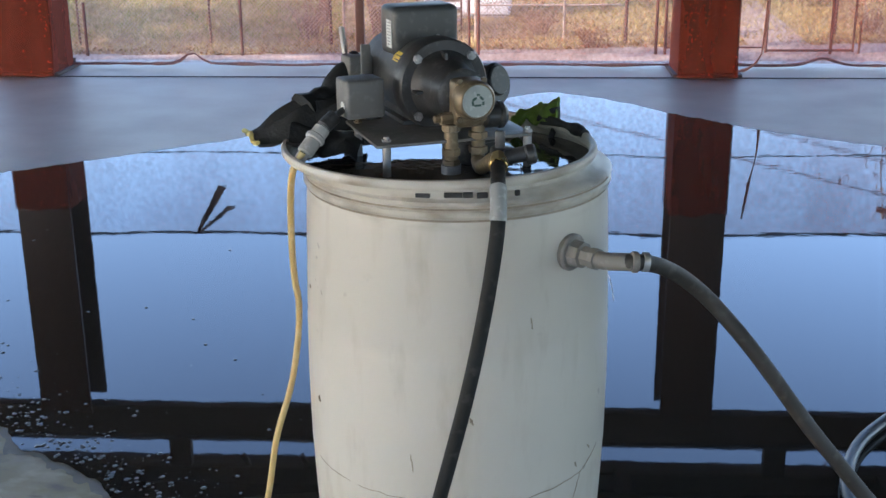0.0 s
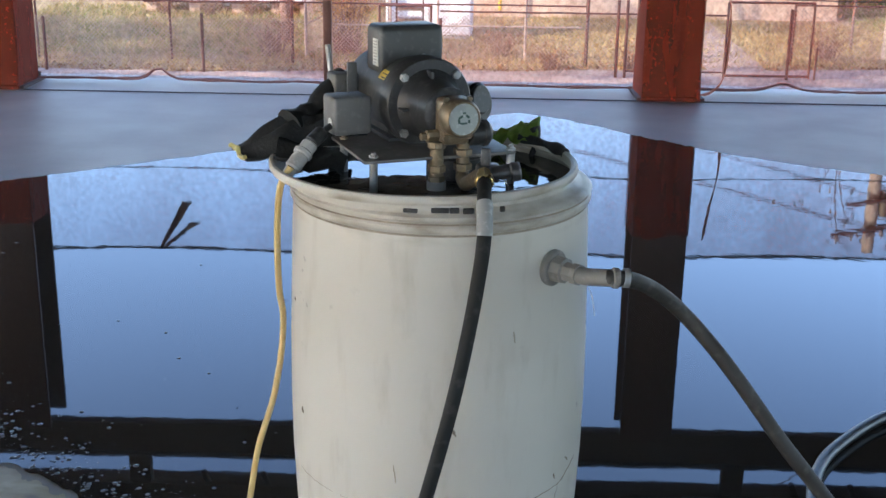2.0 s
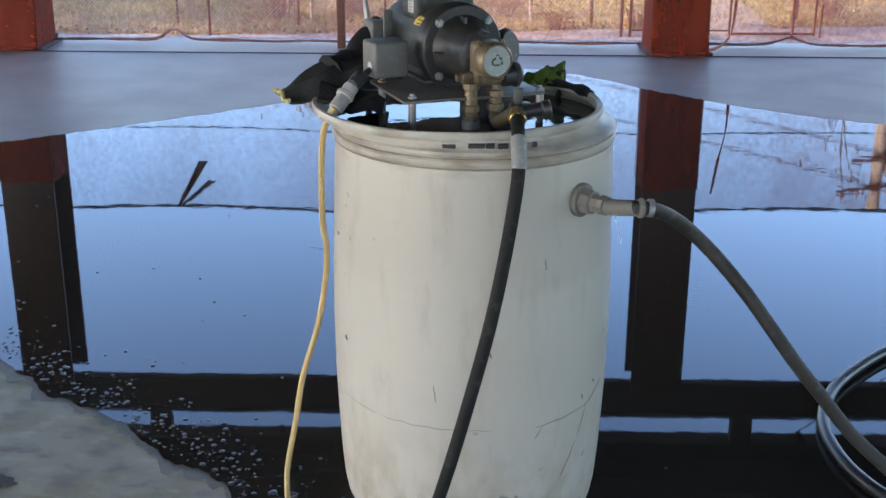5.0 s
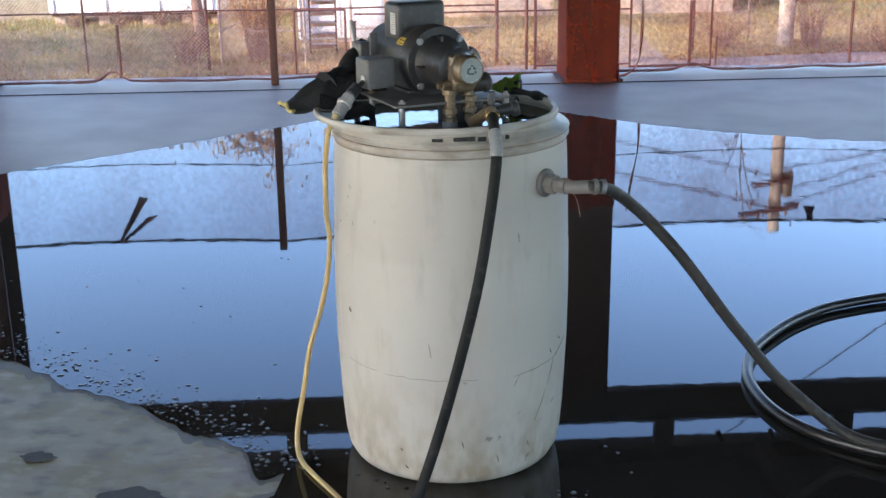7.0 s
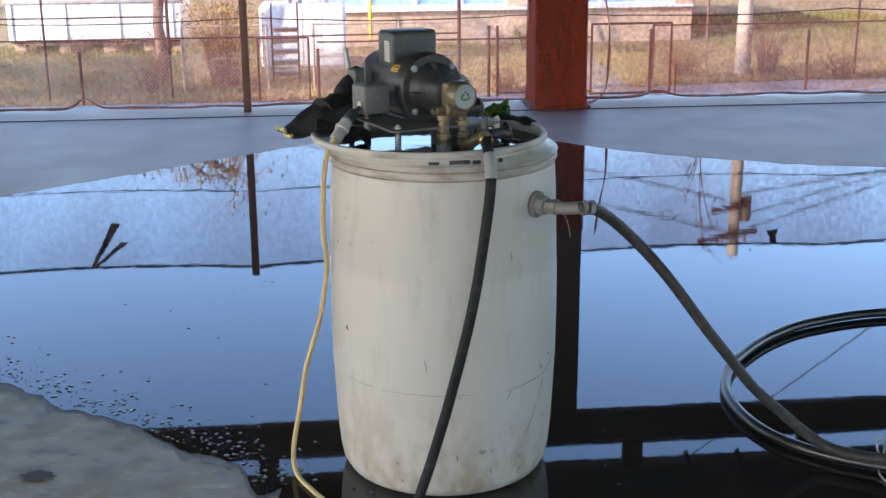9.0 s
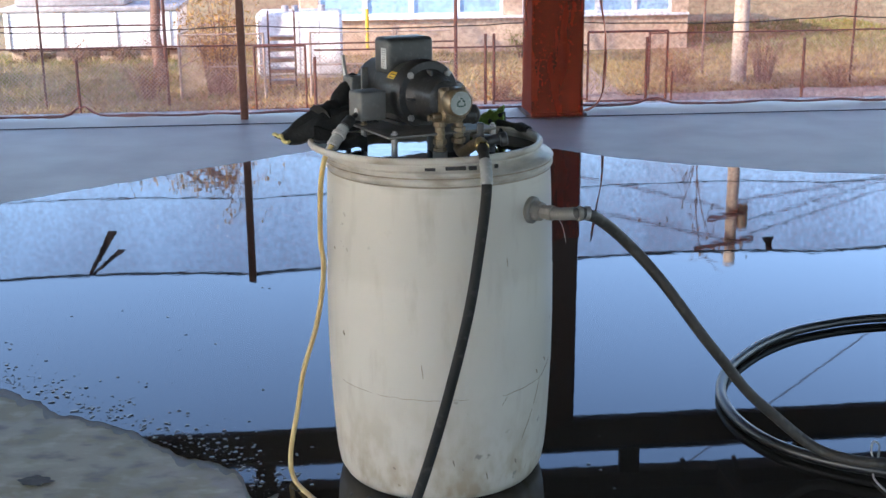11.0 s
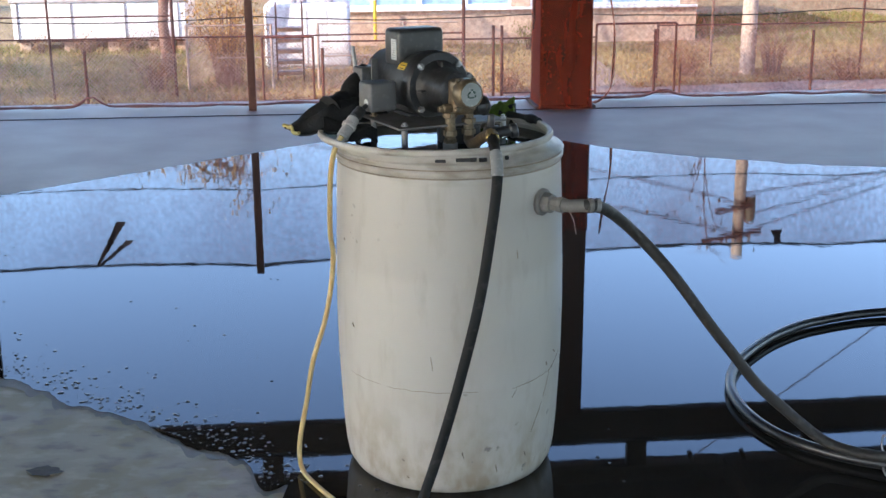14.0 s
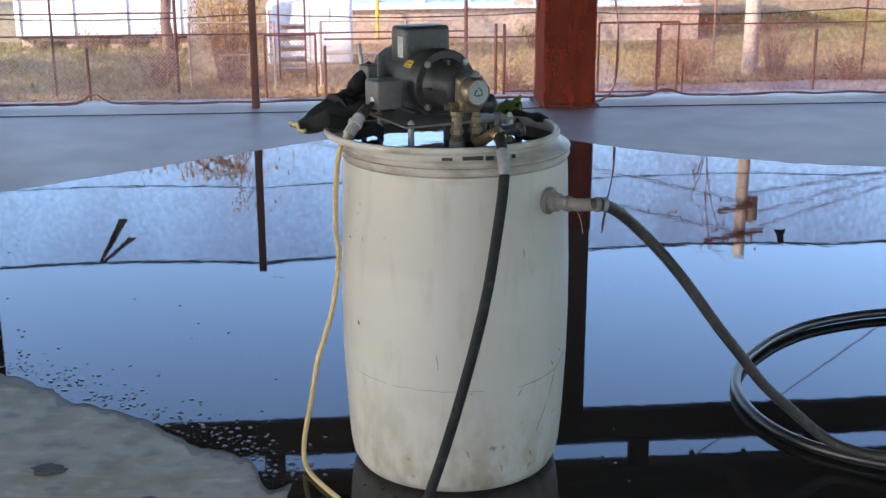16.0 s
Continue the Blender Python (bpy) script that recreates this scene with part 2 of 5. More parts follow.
MOTOR = surface("dark_grey_enamel", (0.046, 0.047, 0.045), (0.030, 0.030, 0.029), (0.105, 0.102, 0.094), 8.0, 70.0, 0.46, bump=0.1, depth=0.001)
BLACK_IRON = surface("black_iron", (0.026, 0.026, 0.026), (0.015, 0.015, 0.015), (0.085, 0.082, 0.076), 10.0, 90.0, 0.45, bump=0.15, depth=0.001)
GREY_BOX = surface("grey_box_paint", (0.125, 0.121, 0.113), (0.09, 0.087, 0.08), (0.18, 0.175, 0.165), 9.0, 70.0, 0.5, bump=0.06, depth=0.001)
BRASS = surface("aged_brass", (0.19, 0.145, 0.09), (0.10, 0.078, 0.05), (0.34, 0.27, 0.18), 22.0, 90.0, 0.45, 0.5, bump=0.15, depth=0.001)
BRASS_NEW = surface("bright_brass", (0.40, 0.28, 0.11), (0.28, 0.19, 0.07), (0.8, 0.6, 0.25), 30.0, 90.0, 0.3, 0.9, bump=0.05, depth=0.001)
ZINC = surface("galvanised_steel", (0.36, 0.36, 0.35), (0.20, 0.20, 0.195), (0.5, 0.5, 0.48), 18.0, 80.0, 0.45, 0.6, bump=0.08, depth=0.001)
PIPE_GREY = surface("worn_grey_pipe", (0.20, 0.185, 0.16), (0.10, 0.09, 0.08), (0.31, 0.29, 0.26), 16.0, 80.0, 0.6, bump=0.15, depth=0.001)
DIAL = surface("dial_face", (0.30, 0.33, 0.31), (0.2, 0.22, 0.21), (0.5, 0.52, 0.5), 30.0, 120.0, 0.4, bump=0.0)
GREEN_MARK = surface("green_print", (0.03, 0.07, 0.055), (0.02, 0.05, 0.04), (0.05, 0.1, 0.08), 30.0, 120.0, 0.5, bump=0.0)
PLATE = surface("base_plate_steel", (0.145, 0.138, 0.128), (0.08, 0.076, 0.07), (0.23, 0.22, 0.20), 9.0, 60.0, 0.42, 0.3, bump=0.1, depth=0.001)
RUBBER = surface("black_hose_rubber", (0.014, 0.0135, 0.013), (0.009, 0.009, 0.009), (0.050, 0.047, 0.043), 14.0, 40.0, 0.7, bump=0.1, depth=0.001)
RUBBER_GREY = surface("dusty_hose_rubber", (0.040, 0.037, 0.033), (0.020, 0.019, 0.017), (0.10, 0.092, 0.08), 11.0, 40.0, 0.55, bump=0.1, depth=0.001)
RUBBER_WET = surface("wet_hose_rubber", (0.016, 0.016, 0.016), (0.010, 0.010, 0.010), (0.05, 0.047, 0.043), 8.0, 30.0, 0.36, bump=0.0)
TAPE = surface("grey_tape", (0.25, 0.25, 0.24), (0.20, 0.20, 0.19), (0.5, 0.5, 0.48), 40.0, 90.0, 0.5, bump=0.3, depth=0.002)
CORD = surface("yellow_cord", (0.56, 0.40, 0.15), (0.46, 0.33, 0.14), (0.66, 0.52, 0.28), 6.0, 60.0, 0.5, bump=0.05, depth=0.001)
PLUG = surface("grey_plug", (0.42, 0.40, 0.37), (0.26, 0.25, 0.23), (0.55, 0.53, 0.5), 30.0, 90.0, 0.5, bump=0.05, depth=0.001)
CLOTH_BLACK = surface("black_cloth", (0.010, 0.011, 0.011), (0.006, 0.006, 0.006), (0.03, 0.03, 0.028), 14.0, 160.0, 0.75, bump=0.5, depth=0.002)
CLOTH_GREEN = surface("green_cloth", (0.11, 0.18, 0.018), (0.07, 0.12, 0.012), (0.18, 0.27, 0.05), 20.0, 160.0, 0.8, bump=0.5, depth=0.002)
PIPING = surface("yellow_edging", (0.55, 0.46, 0.16), (0.4, 0.33, 0.12), (0.65, 0.58, 0.3), 30.0, 120.0, 0.7)
LABEL_WHITE = surface("label_paper", (0.55, 0.55, 0.52), (0.4, 0.4, 0.38), (0.62, 0.62, 0.6), 40.0, 120.0, 0.5, bump=0.0)
LABEL_YELLOW = surface("warning_label", (0.62, 0.42, 0.04), (0.4, 0.26, 0.03), (0.7, 0.5, 0.1), 40.0, 120.0, 0.5, bump=0.0)
GREY_TRIM_INK = surface("faded_label_ink", (0.22, 0.22, 0.21), (0.16, 0.16, 0.15), (0.3, 0.3, 0.29), 40.0, 120.0, 0.6, bump=0.0)
LABEL_INK = surface("label_ink", (0.05, 0.05, 0.05), (0.03, 0.03, 0.03), (0.08, 0.08, 0.08), 40.0, 120.0, 0.6, bump=0.0)
SLOT_DARK = surface("slot_shadow", (0.03, 0.03, 0.028), (0.02, 0.02, 0.02), (0.05, 0.05, 0.045), 40.0, 90.0, 0.8, bump=0.0)
ROPE = surface("dark_rope", (0.045, 0.032, 0.035), (0.02, 0.02, 0.025), (0.06, 0.055, 0.07), 20.0, 80.0, 0.8)
GRASS = grass_ground()
PAVE = surface("pale_pavement", (0.27, 0.205, 0.165), (0.17, 0.125, 0.10), (0.33, 0.27, 0.23), 0.8, 12.0, 0.85, bump=0.2, depth=0.01)
LEAF_DRY = surface("dry_leaves", (0.23, 0.13, 0.055), (0.13, 0.07, 0.03), (0.36, 0.235, 0.115), 3.0, 20.0, 0.8, bump=0.0)
LEAF_GOLD = surface("golden_leaves", (0.34, 0.21, 0.055), (0.22, 0.125, 0.035), (0.46, 0.33, 0.11), 3.0, 20.0, 0.7, bump=0.0)
GRASS_BLADE = surface("grass_blades", (0.34, 0.26, 0.11), (0.19, 0.16, 0.055), (0.42, 0.32, 0.14), 0.7, 6.0, 0.85, bump=0.0)
LAWN = surface("green_grass_blades", (0.18, 0.19, 0.05), (0.11, 0.13, 0.03), (0.30, 0.27, 0.10), 0.9, 6.0, 0.85, bump=0.0)
BARK = surface("bark", (0.16, 0.10, 0.075), (0.09, 0.055, 0.04), (0.25, 0.18, 0.14), 3.0, 30.0, 0.9, bump=0.6, depth=0.02, stretch=(4, 4, 0.6))
POLE_WOOD = surface("pole_wood", (0.46, 0.37, 0.29), (0.33, 0.25, 0.19), (0.64, 0.56, 0.48), 3.0, 30.0, 0.85, bump=0.4, depth=0.01, stretch=(5, 5, 0.4))
WHITE_PAINT = surface("white_paint", (0.80, 0.80, 0.79), (0.70, 0.70, 0.69), (0.84, 0.84, 0.83), 2.0, 30.0, 0.5, bump=0.03)
WHITE_METAL = surface("weathered_white_metal", (0.66, 0.67, 0.68), (0.52, 0.53, 0.54), (0.74, 0.74, 0.74), 1.5, 20.0, 0.5, bump=0.05)
BRICK = surface("tan_brick", (0.46, 0.34, 0.24), (0.36, 0.26, 0.18), (0.55, 0.44, 0.33), 0.8, 25.0, 0.85, bump=0.2)
MORTAR = surface("mortar", (0.50, 0.38, 0.28), (0.40, 0.29, 0.20), (0.58, 0.48, 0.38), 2.0, 40.0, 0.9)
BLIND_BLUE = surface("blue_blind", (0.30, 0.50, 0.68), (0.25, 0.43, 0.60), (0.36, 0.56, 0.72), 2.0, 20.0, 0.35, bump=0.0)
GREY_TRIM = surface("grey_trim", (0.30, 0.30, 0.31), (0.22, 0.22, 0.23), (0.4, 0.4, 0.4), 2.0, 30.0, 0.6)
GALV = surface("fence_galvanised", (0.32, 0.255, 0.21), (0.20, 0.155, 0.125), (0.42, 0.36, 0.31), 4.0, 30.0, 0.6, 0.1)
YELLOW_PAINT = surface("yellow_paint", (0.62, 0.42, 0.03), (0.5, 0.33, 0.03), (0.7, 0.5, 0.1), 4.0, 30.0, 0.5)


for m in (RUBBER, RUBBER_GREY):
    next(n for n in m.node_tree.nodes if n.type == "BSDF_PRINCIPLED").inputs["Specular IOR Level"].default_value = 0.22


# ---- mesh helpers ----
def finish(bm, name, material, smooth=True):
    bmesh.ops.recalc_face_normals(bm, faces=bm.faces)
    me = bpy.data.meshes.new(name)
    bm.to_mesh(me)
    bm.free()
    me.materials.append(material)
    if smooth:
        for p in me.polygons:
            p.use_smooth = True
        me.set_sharp_from_angle(angle=radians(38))
    return me


def thing(name, m=None, label="", category="", group="", kind=""):
    ob = new(name)
    ob.empty_display_size = 0.1
    if m is not None:
        ob.matrix_basis = m
    return tagged(ob, label, category, group, kind)


def part(name, bm, material, parent, label="", smooth=True):
    ob = new(name, finish(bm, name, material, smooth))
    ob.parent = parent
    return tagged(ob, label)


def solo(name, bm, material, label="", category="", group="", kind="", smooth=True):
    return tagged(new(name, finish(bm, name, material, smooth)), label, category, group, kind)


def box(bm, size, m=None, bevel=0.0, segments=2):
    """A box of that size, centred at the pose m."""
    made = bmesh.ops.create_cube(bm, size=1.0)
    bmesh.ops.scale(bm, vec=size, verts=made["verts"])
    if bevel:
        edges = list({e for v in made["verts"] for e in v.link_edges})
        out = bmesh.ops.bevel(bm, geom=edges, offset=bevel, segments=segments, profile=0.5, affect="EDGES")
        verts = list({v for f in out["faces"] for v in f.verts} | {v for v in made["verts"] if v.is_valid})
    else:
        verts = made["verts"]
    if m is not None:
        bmesh.ops.transform(bm, matrix=m, verts=verts)
    return bm


def lathe(bm, profile, m=None, segments=32):
    """Turns (radius, height) pairs round the z axis."""
    rings = []
    for r, z in profile:
        if r < 1e-6:
            rings.append([bm.verts.new((0, 0, z))])
        else:
            rings.append([bm.verts.new((r * math.cos(a), r * math.sin(a), z)) for a in (2 * math.pi * k / segments for k in range(segments))])
    for a, b in zip(rings, rings[1:]):
        for k in range(segments):
            q = [a[k % len(a)], a[(k + 1) % len(a)], b[(k + 1) % len(b)], b[k % len(b)]]
            q = list(dict.fromkeys(q))
            if len(q) > 2:
                bm.faces.new(q)
    if m is not None:
        bmesh.ops.transform(bm, matrix=m, verts=[v for ring in rings for v in ring])
    return bm


def cyl(bm, r, h, m=None, segments=24, bevel=0.002, r2=None):
    """A closed cylinder from z = 0 to h with softened rims."""
    q = r if r2 is None else r2
    return lathe(bm, [(0, 0), (r - bevel, 0), (r, bevel), (q, h - bevel), (q - bevel, h), (0, h)], m, segments)


def spline(points, steps=10):
    """Catmull-Rom points through the given ones."""
    p = [Vector(q) for q in points]
    p = [p[0] * 2 - p[1]] + p + [p[-1] * 2 - p[-2]]
    out = []
    for a, b, c, d in zip(p, p[1:], p[2:], p[3:]):
        for k in range(steps):
            t = k / steps
            out.append(0.5 * (2 * b + (c - a) * t + (2 * a - 5 * b + 4 * c - d) * t * t + (3 * b - a - 3 * c + d) * t ** 3))
    return out + [p[-2]]


def tube(bm, points, radius, segments=10, wobble=0.0):
    """A closed tube along points; radius is a number or a function of 0..1."""
    pts = [Vector(q) for q in points]
    rings, side = [], None
    for k, q in enumerate(pts):
        way = (pts[min(k + 1, len(pts) - 1)] - pts[max(k - 1, 0)]).normalized()
        side = way.orthogonal() if side is None else side - way * side.dot(way)
        side.normalize()
        up = way.cross(side)
        r = radius(k / (len(pts) - 1)) if callable(radius) else radius
        r *= 1 + wobble * noise.noise(q * 40)
        rings.append([bm.verts.new(q + (side * math.cos(a) + up * math.sin(a)) * r) for a in (2 * math.pi * j / segments for j in range(segments))])
    for a, b in zip(rings, rings[1:]):
        for j in range(segments):
            bm.faces.new((a[j], a[(j + 1) % segments], b[(j + 1) % segments], b[j]))
    bm.faces.new(rings[0])
    bm.faces.new(rings[-1])
    return bm


def along(a, b):
    """The pose whose z axis runs from a towards b."""
    return Matrix.Translation(a) @ (Vector(b) - Vector(a)).to_track_quat("Z", "Y").to_matrix().to_4x4()


def rod(bm, a, b, r, segments=12, bevel=0.0005):
    return cyl(bm, r, (Vector(b) - Vector(a)).length, along(a, b), segments, min(bevel, r * 0.3))


def sheet(bm, f, nu, nv):
    """A sheet of quads; f(u, v) for u, v in 0..1 gives a point."""
    g = [[bm.verts.new(f(i / nu, j / nv)) for j in range(nv + 1)] for i in range(nu + 1)]
    for i in range(nu):
        for j in range(nv):
            bm.faces.new((g[i][j], g[i + 1][j], g[i + 1][j + 1], g[i][j + 1]))
    return bm


def thicken(bm, t):
    bmesh.ops.recalc_face_normals(bm, faces=bm.faces)
    bmesh.ops.solidify(bm, geom=bm.faces[:], thickness=t)
    return bm


# ---- the pavilion: slab, puddle, columns, beam, roof ----
TURN = math.degrees(math.atan(0.168))
PAV = pose(0, 5.61, 0, 0, 0, TURN)          # x along the open side, y outwards
OUT_Z = -2.66                                # ground outside
EXT = pose(0.74, 22.7, OUT_Z, 0, 0, 11.0)      # x along the fences, y away

bm = bmesh.new()
box(bm, (26, 15.6, 2.55), PAV @ pose(0, -7.38, -1.275), 0.01)
slab = solo("floor", bm, CONCRETE, "grey concrete slab, partly flooded with dark water", "floor", kind="structure")


def far_edge(x):
    d = -1.06 * (x + 0.45) if x < -0.45 else 1.25 * (1 - math.exp(-((x + 0.45) / 1.2) ** 1.5)) + 0.06 * max(0.0, x - 2.1)
    d *= 1 - 0.3 * math.exp(-((x + 0.45) / 0.22) ** 2)
    return 4.84 - d + 0.035 * noise.noise((x * 3.1, 1.7, 0)) + 0.025 * noise.noise((x * 11, 5.0, 0)) + 0.02 * noise.noise((x * 34, 5.0, 0))


def near_edge(x):
    return -0.17 - 0.60 * (x + 0.40) + 0.07 * noise.noise((x * 4.0, 9.1, 0)) + 0.03 * noise.noise((x * 15, 2.3, 0)) - 0.10 * math.exp(-((x + 0.44) / 0.05) ** 2) + 0.012 * noise.noise((x * 30, 1.3, 0)) + 0.004 * noise.noise((x * 75, 6.3, 0))


def low_edge(x):
    return -0.34 + 0.75 * (x + 0.40) + 0.04 * noise.noise((x * 6.0, 4.4, 0)) + 0.016 * noise.noise((x * 22, 2.9, 0)) + 0.004 * noise.noise((x * 60, 6.9, 0))


bm = bmesh.new()
TIP, STEP = -0.385, 0.006


def strip(x0, x1, low, high, rows):
    n = int(round((x1 - x0) / STEP))
    last = None
    for k in range(n + 1):
        x = x0 + (x1 - x0) * k / n
        a, b = low(x), high(x)
        col = [bm.verts.new((x, a + (b - a) * j / rows, 0.0035)) for j in range(rows + 1)]
        if last and b > a:
            for j in range(rows):
                bm.faces.new((last[j], col[j], col[j + 1], last[j + 1]))
        last = col


strip(-3.3, TIP + 0.01, lambda x: near_edge(x) - 0.012 - 0.06 * max(0.0, noise.noise((x * 4, 0.3, 8))) - 0.05 * abs(noise.noise((x * 17, 0.8, 8)))- 0.02 * abs(noise.noise((x * 45, 0.8, 3))), lambda x: near_edge(x) + 0.02, 2)
strip(-1.2, TIP + 0.01, lambda x: low_edge(x) - 0.02, lambda x: low_edge(x) + 0.02 + 0.03 * abs(noise.noise((x * 6, 3.3, 8))), 2)
strip(-3.0, 5.0, lambda x: far_edge(x) - 0.02, lambda x: far_edge(x) + 0.02 + 0.05 * abs(noise.noise((x * 2, 7.3, 8))), 2)
bmesh.ops.translate(bm, vec=(0, 0, -0.002), verts=bm.verts[:])
solo("wet_margin", bm, MARGIN, "damp dark margin of the puddle on concrete", "stain", kind="structure", smooth=False)
bm = bmesh.new()
strip(-3.3, TIP, near_edge, lambda x: max(far_edge(x), near_edge(x)), 6)
strip(TIP, 6.0, lambda x: -4.1 + 0.25 * noise.noise((x * 0.9, 3.1, 5)) + 0.05 * noise.noise((x * 5, 3.1, 5)) + 0.9 * max(0.0, x - 4.0) ** 2, far_edge, 8)
strip(-1.2, TIP, lambda x: low_edge(x) - 3.75 * math.sqrt(max(0.0, (x + 1.2) / (TIP + 1.2))), low_edge, 4)
puddle = solo("water", bm, PUDDLE, "still dark puddle mirroring sky and steel frame", "water", kind="structure", smooth=False)

# joint near the slab's edge
bm = bmesh.new()
box(bm, (25, 0.016, 0.004), PAV @ pose(0, -0.22, 0.003))
solo("floor_joint", bm, ROPE, "dark joint line in the concrete slab", "joint", kind="structure")

# bubbles along the shore
bm = bmesh.new()
rng = random.Random(4)


def dome(x, y, r):
    lathe(bm, [(r, 0.0), (r * 0.9, r * 0.13), (r * 0.55, r * 0.22), (0, r * 0.25)], pose(x, y, 0.004), 8)


for k in range(560):
    x = -1.75 + 1.42 * rng.random() ** 0.8
    y = near_edge(x) + 0.015 + abs(rng.gauss(0, 0.075 + 0.07 * rng.random()))
    if math.hypot(x, y) > 0.31:
        dome(x, y, 0.0018 + 0.0060 * rng.random() ** 2.4)
for k in range(34):
    dome(rng.uniform(-2.0, -0.3), rng.uniform(0.2, 1.9), rng.uniform(0.002, 0.006))
for k in range(26):
    a = rng.uniform(-2.9, -0.2)
    dome(math.cos(a) * rng.uniform(0.29, 0.5) + 0.08, math.sin(a) * 0.31 + rng.uniform(-0.1, 0.3) * (a > -0.9), rng.uniform(0.003, 0.008))
bubbles = solo("bubbles", bm, BUBBLE, "small bubbles floating on the puddle's edge", "bubbles", kind="stuff")

# damp dark stain on the dry concrete
bm = bmesh.new()
for cx, cy, s in ((-0.71, -0.365, 0.055), (-1.02, -0.18, 0.03)):
    ring = [bm.verts.new((cx + s * 1.35 * math.cos(a) * (1 + 0.5 * noise.noise((math.cos(a) * 2.5, math.sin(a) * 2.5, cx)) + 0.25 * noise.noise((math.cos(a) * 7, math.sin(a) * 7, cx))), cy + s * math.sin(a) * (1 + 0.45 * noise.noise((math.cos(a) * 2, math.sin(a) * 2, cy + 4))), 0.004)) for a in (2 * math.pi * k / 60 for k in range(60))]
    bm.faces.new(ring)
solo("wet_stain", bm, DAMP, "dark damp spot on the concrete", "stain", kind="structure", smooth=False)


def make_column():
    col = thing("steel_column", None, "dark brown primed steel column standing on the slab", "column", "pavilion columns")
    for name, y in (("flange", -0.165), ("flange", 0.165)):
        bm = bmesh.new()
        box(bm, (0.350, 0.020, 2.36), pose(0, y, 1.18), 0.003)
        part(name, bm, STEEL_DARK, col)
    bm = bmesh.new()
    box(bm, (0.016, 0.309, 2.36), pose(0, 0, 1.18))
    part("web", bm, STEEL_DARK, col)
    bm = bmesh.new()
    box(bm, (0.42, 0.42, 0.022), pose(0, 0, 0.011), 0.003)
    part("base_plate", bm, STEEL_DARK, col)
    for x in (-0.17, 0.17):
        for y in (-0.19, 0.19):
            bm = bmesh.new()
            cyl(bm, 0.014, 0.03, pose(x, y, 0.022), 6, 0.002)
            part("anchor_nut", bm, STEEL_BROWN, col)
    return col


COLS = (0.396, -3.85, 4.64, -8.10, 8.89)
first = make_column()
first.matrix_basis = PAV @ pose(COLS[0], 0, 0)
for s in COLS[1:]:
    copy_thing(first, PAV @ pose(s, 0, 0))
for s in COLS:
    copy_thing(first, PAV @ pose(s, -13.6, 0))

# eave beam with short posts above and an upper plate
beam = thing("eave_beam", PAV.copy(), "dark steel eave beam with short posts on it", "beam", kind="structure")
bm = bmesh.new()
for z, w, h in ((2.371, 0.09, 0.02), (2.615, 0.09, 0.02)):
    box(bm, (24, w, h), pose(0, 0, z + 0.001), 0.002)
box(bm, (24, 0.014, 0.222), pose(0, 0, 2.494))
part("lower_beam", bm, ROOF_DARK, beam)
bm = bmesh.new()
box(bm, (24, 0.09, 0.13), pose(0, 0, 2.897), 0.004)
part("upper_plate", bm, ROOF_DARK, beam)
for k in range(17):
    s = -11.46 + 1.39 * k
    bm = bmesh.new()
    box(bm, (0.150, 0.07, 0.205), pose(s, 0, 2.729), 0.003)
    part("short_post", bm, ROOF_DARK, beam)

for s0 in (-2.66, -2.24, 1.49, 1.90):
    bm = bmesh.new()
    box(bm, (0.035, 0.03, 0.10), pose(s0, 0, 2.792, 0, 24, 0), 0.003)
    part("bracket", bm, ROOF_DARK, beam)

bm = bmesh.new()
box(bm, (24, 15.0, 0.12), PAV @ pose(0, -7.1, 3.026), 0.0)
for k in range(13):
    box(bm, (0.10, 14.4, 0.16), PAV @ pose(-10.8 + 1.8 * k, -7.2, 2.886), 0.0)
solo("ceiling", bm, ROOF_DARK, "dark timber soffit under the pavilion roof", "ceiling", kind="structure", smooth=False)

# thin fence posts, netting and its ropes
bm = bmesh.new()
box(bm, (0.052, 0.052, 1.185), PAV @ pose(-1.755, 0.0, 0.5925), 0.004)
solo("netting_post", bm, STEEL_RUST, "thin brown square steel post holding the netting", "post")
POSTS = (-12.0, -8.10, -6.0, -3.85, -1.755, 0.396, 2.55, 4.64, 8.89, 12.0)


def sag(s, top):
    for a, b in zip(POSTS, POSTS[1:]):
        if a <= s <= b:
            t = (s - a) / (b - a)
            return top - 0.035 * 4 * t * (1 - t) * min(1, (b - a) / 2.2) + 0.006 * noise.noise((s * 5, top, 0))
    return top


def rope_top(s):
    return sag(s, 1.187 if s < -0.5 else 1.165)


net = thing("safety_netting", PAV.copy(), "orange plastic safety netting strung along the slab's edge", "netting", kind="")
bm = bmesh.new()


def net_point(u, v):
    s = -12 + 24 * u
    fold = 0.035 * noise.noise((s * 1.7, v * 1.2, 3)) + 0.02 * noise.noise((s * 6, v * 3, 7))
    return Vector((s, 0.20 + fold * (1 - v), 0.02 + v * (rope_top(s) - 0.02)))


